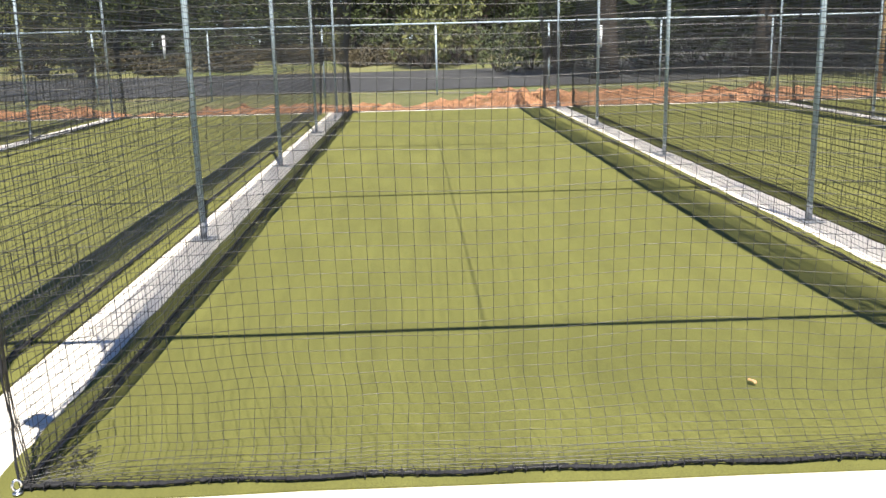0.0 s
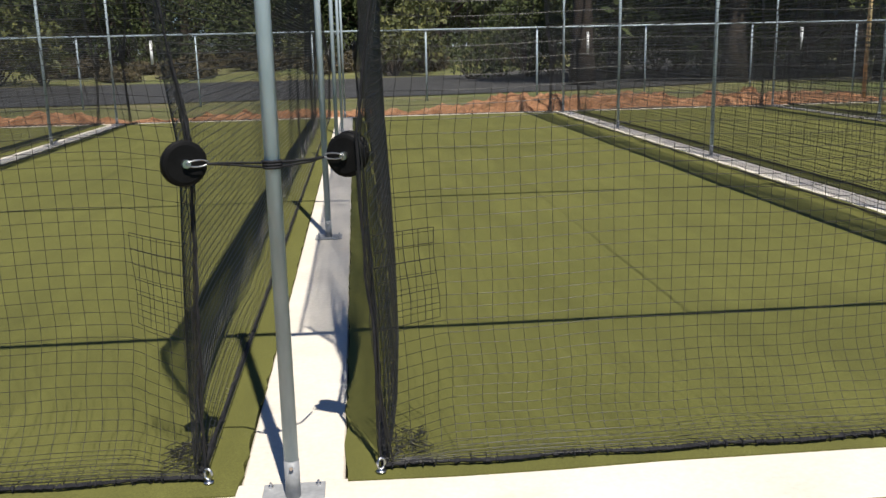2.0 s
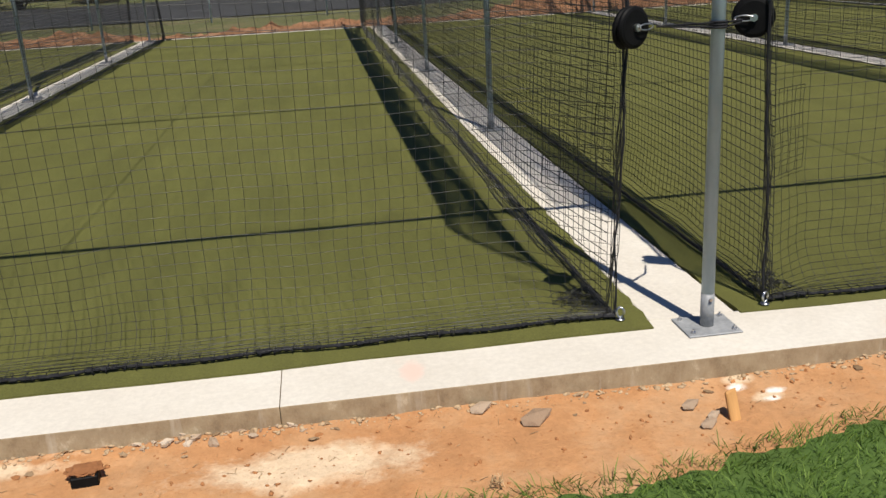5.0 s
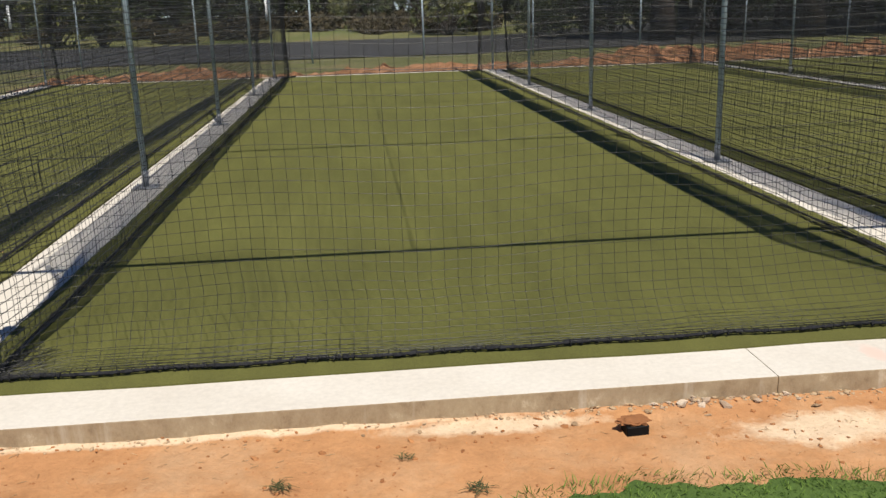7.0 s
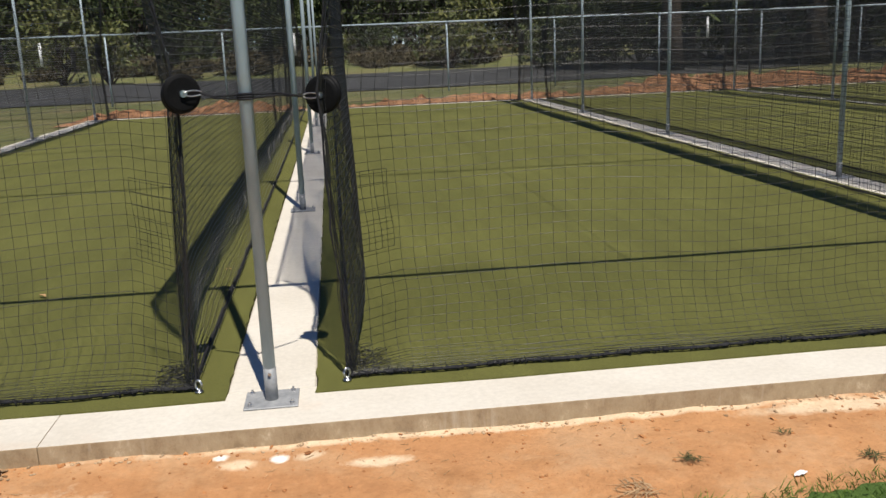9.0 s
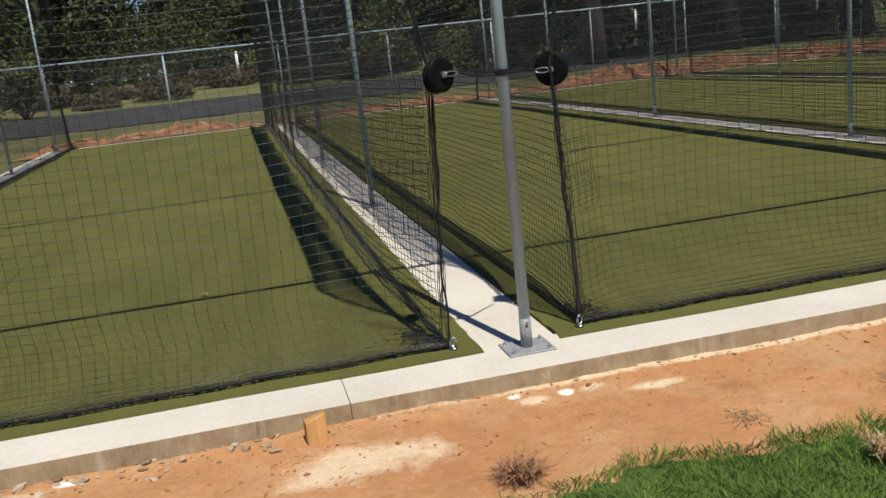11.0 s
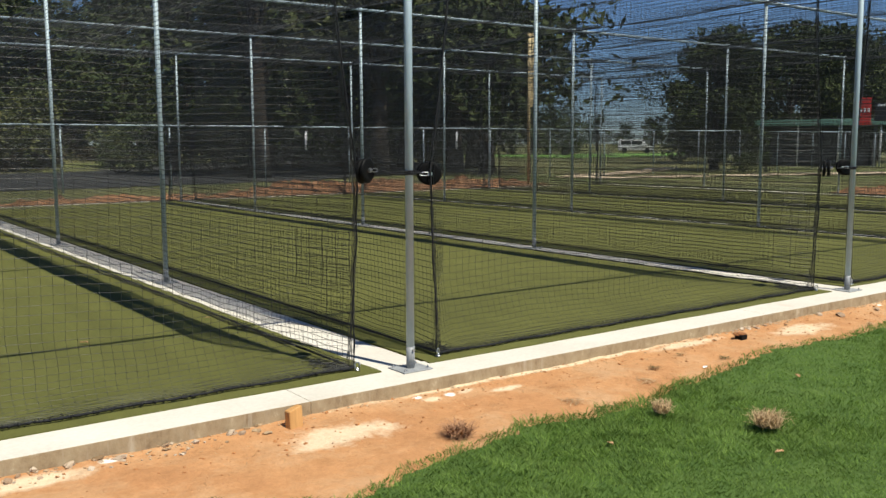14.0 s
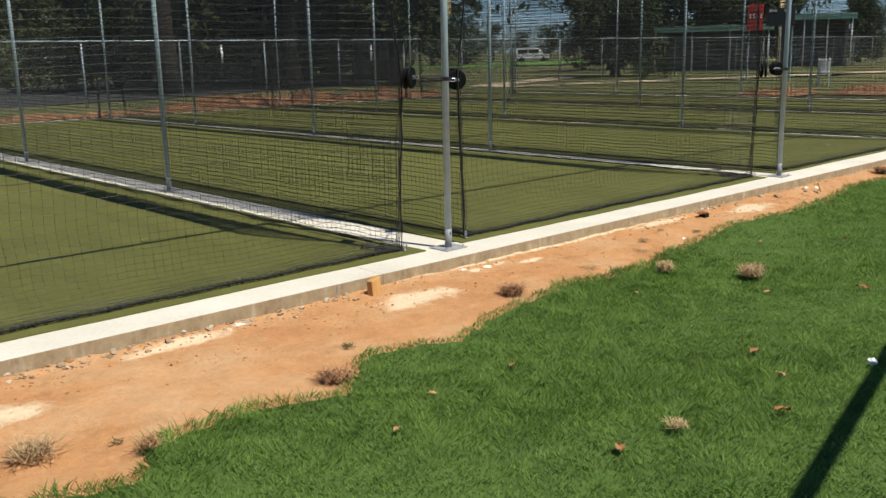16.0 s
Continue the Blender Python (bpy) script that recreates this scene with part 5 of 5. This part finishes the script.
M_WEED = material("dull_weed", (0.08, 0.09, 0.035), 0.8, build=island_tint((0.04, 0.05, 0.018), (0.1, 0.1, 0.04)), spec=0.2)
M_ROOTS = material("brown_roots", (0.16, 0.09, 0.05), 0.85, build=island_tint((0.2, 0.1, 0.05), (0.42, 0.23, 0.125), 2.0), spec=0.2)
tuft(1.341, -0.412, 380, 0.1, 0.07, 21, M_ROOTS, "uprooted dry brown weed clump lying on the clay")
tuft(1.294, -0.447, 90, 0.06, 0.03, 22, M_WEED, "dull green weed among the dry clump")
tuft(-3.394, -1.571, 420, 0.085, 0.07, 1, M_STRAW, "loose clump of dry straw lying on the lawn")
tuft(-3.612, -1.143, 200, 0.06, 0.06, 2, M_STRAW, "small clump of dry straw on the lawn")
tuft(-4.57, -0.817, 360, 0.085, 0.06, 3, M_ROOTS, "dry brown clump of roots at the lawn's edge")
tuft(-6.004, -1.155, 260, 0.09, 0.05, 4, M_ROOTS, "dry brown roots at the lawn's edge")
tuft(-7.152, -1.035, 170, 0.11, 0.06, 5, M_STRAW, "pale loose dry grass clump on the clay")
tuft(-5.507, -2.446, 70, 0.045, 0.025, 6, M_STRAW, "thin wisp of dry grass on the lawn")
tuft(-2.451, -0.639, 34, 0.045, 0.008, 7, M_WEED, "small green weed on the clay")
tuft(-5.717, -0.877, 34, 0.045, 0.008, 8, M_WEED, "small green weed on the clay")
tuft(-2.99, -0.564, 34, 0.045, 0.008, 9, M_WEED, "small green weed on the clay")


tuft(-2.641, -0.462, 20, 0.03, 0.008, 11, M_WEED, "small green weed on the clay")
tuft(-6.907, -1.135, 24, 0.03, 0.012, 12, M_WEED, "small green weed on the clay")
tuft(-6.867, -1.288, 60, 0.06, 0.035, 13, M_ROOTS, "dry brown roots at the lawn's edge")
tuft(-0.847, -0.649, 24, 0.03, 0.035, 14, M_STRAW, "thin pale dry grass at the lawn's edge")
tuft(-3.781, -0.732, 40, 0.08, 0.005, 15, M_STRAW, "flat strewn dry straw on the clay")
tuft(-3.195, -0.686, 40, 0.08, 0.005, 16, M_STRAW, "flat strewn dry straw on the clay")


def leaf_bm(seed):
    q = random.Random(seed)
    bm = bmesh.new()
    n = 12
    mid = [bm.verts.new((-1 + 2 * i / n, 0, 0.25 * math.sin(3 * i / n) + q.uniform(-0.04, 0.04))) for i in range(n + 1)]
    for sgn in (-1, 1):
        edge = [bm.verts.new((-1 + 2 * i / n, sgn * (0.62 * math.sin(math.pi * (i + 0.4) / (n + 0.8)) ** 0.8 * q.uniform(0.6, 1.0)), 0.25 * math.sin(3 * i / n) + q.uniform(0.05, 0.4))) for i in range(n + 1)]
        for i in range(n):
            bm.faces.new((mid[i], mid[i + 1], edge[i + 1], edge[i]))
    return bm


leaf_meshes = []
for k in range(3):
    me = bpy.data.meshes.new("fallen_leaf")
    b_ = leaf_bm(k)
    b_.to_mesh(me)
    b_.free()
    me.materials.append(M_LEAF_DRY)
    leaf_meshes.append(me)
for i, (x, y, r) in enumerate(((-4.587, -2.237, 0.034), (-4.778, -2.448, 0.028), (-5.102, -2.623, 0.034), (-5.778, -2.412, 0.03), (-5.878, -1.616, 0.022), (-6.187, -1.772, 0.02), (-3.27, -2.139, 0.034), (-5.413, -1.599, 0.018), (-4.133, -1.31, 0.02), (-3.653, -1.801, 0.02), (-2.463, -1.129, 0.024), (-2.074, -1.52, 0.022))):
    ob = tagged(new("fallen_leaf", leaf_meshes[i % 3]), "curled brown dead leaf on the lawn", "leaf", group="dead leaves")
    ob.matrix_basis = pose(x, y, earth_z(x, y) + 0.021, random.uniform(-8, 8), random.uniform(-8, 8), 77 * i) @ Matrix.Scale(r, 4)
me = leaf_meshes[2].copy()
me.materials[0] = M_WHITE
ob = tagged(new("paper_scrap", me), "torn scrap of white paper on the clay", "paper")
ob.matrix_basis = pose(-2.71, -0.702, earth_z(-2.71, -0.702) + 0.004, 0, 0, 20) @ Matrix.Diagonal((0.026, 0.022, 0.012, 1))
for x, y, r in ((-5.513, 1.626, 0.024), (2.751, 0.775, 0.024), (-4.624, 1.941, 0.015)):
    ob = tagged(new("pale_leaf", leaf_meshes[1]), "pale dry leaf lying on the turf", "leaf", group="pale leaves")
    ob.matrix_basis = pose(x, y, 0.016, 0, 0, 40 * x) @ Matrix.Scale(r, 4)
bm = bmesh.new()
bmesh.ops.create_icosphere(bm, subdivisions=3, radius=0.019)
for v in bm.verts:
    v.co *= 1 + 0.35 * noise.noise(v.co * 70)
    v.co.z *= 0.75
ob = tagged(shown("paper_wad", bm, M_WHITE), "small crumpled wad of white paper in the grass", "paper")
ob.matrix_basis = pose(-4.4, -2.651, earth_z(-4.4, -2.651) + 0.035)


def overhead_rail():
    """An unseen rail on two posts over the lawn, added to throw a straight shadow on the grass."""
    root = tagged(new("shelter_rail"), "unseen steel rail on two posts, added to shadow the lawn", "rail")
    z = 2.2
    a, b = Vector((-9.6, -5.06, z)), Vector((-0.9, -3.12, z))
    bm = bmesh.new()
    tube(bm, [a, b], 0.03, 12)
    part("rail", bm, M_GALV, root, "", True)
    for p in (a, b):
        bm = bmesh.new()
        tube(bm, [(p.x, p.y, GZ - 0.2), (p.x, p.y, z)], 0.034, 12)
        part("post", bm, M_GALV, root, "", True)


overhead_rail()
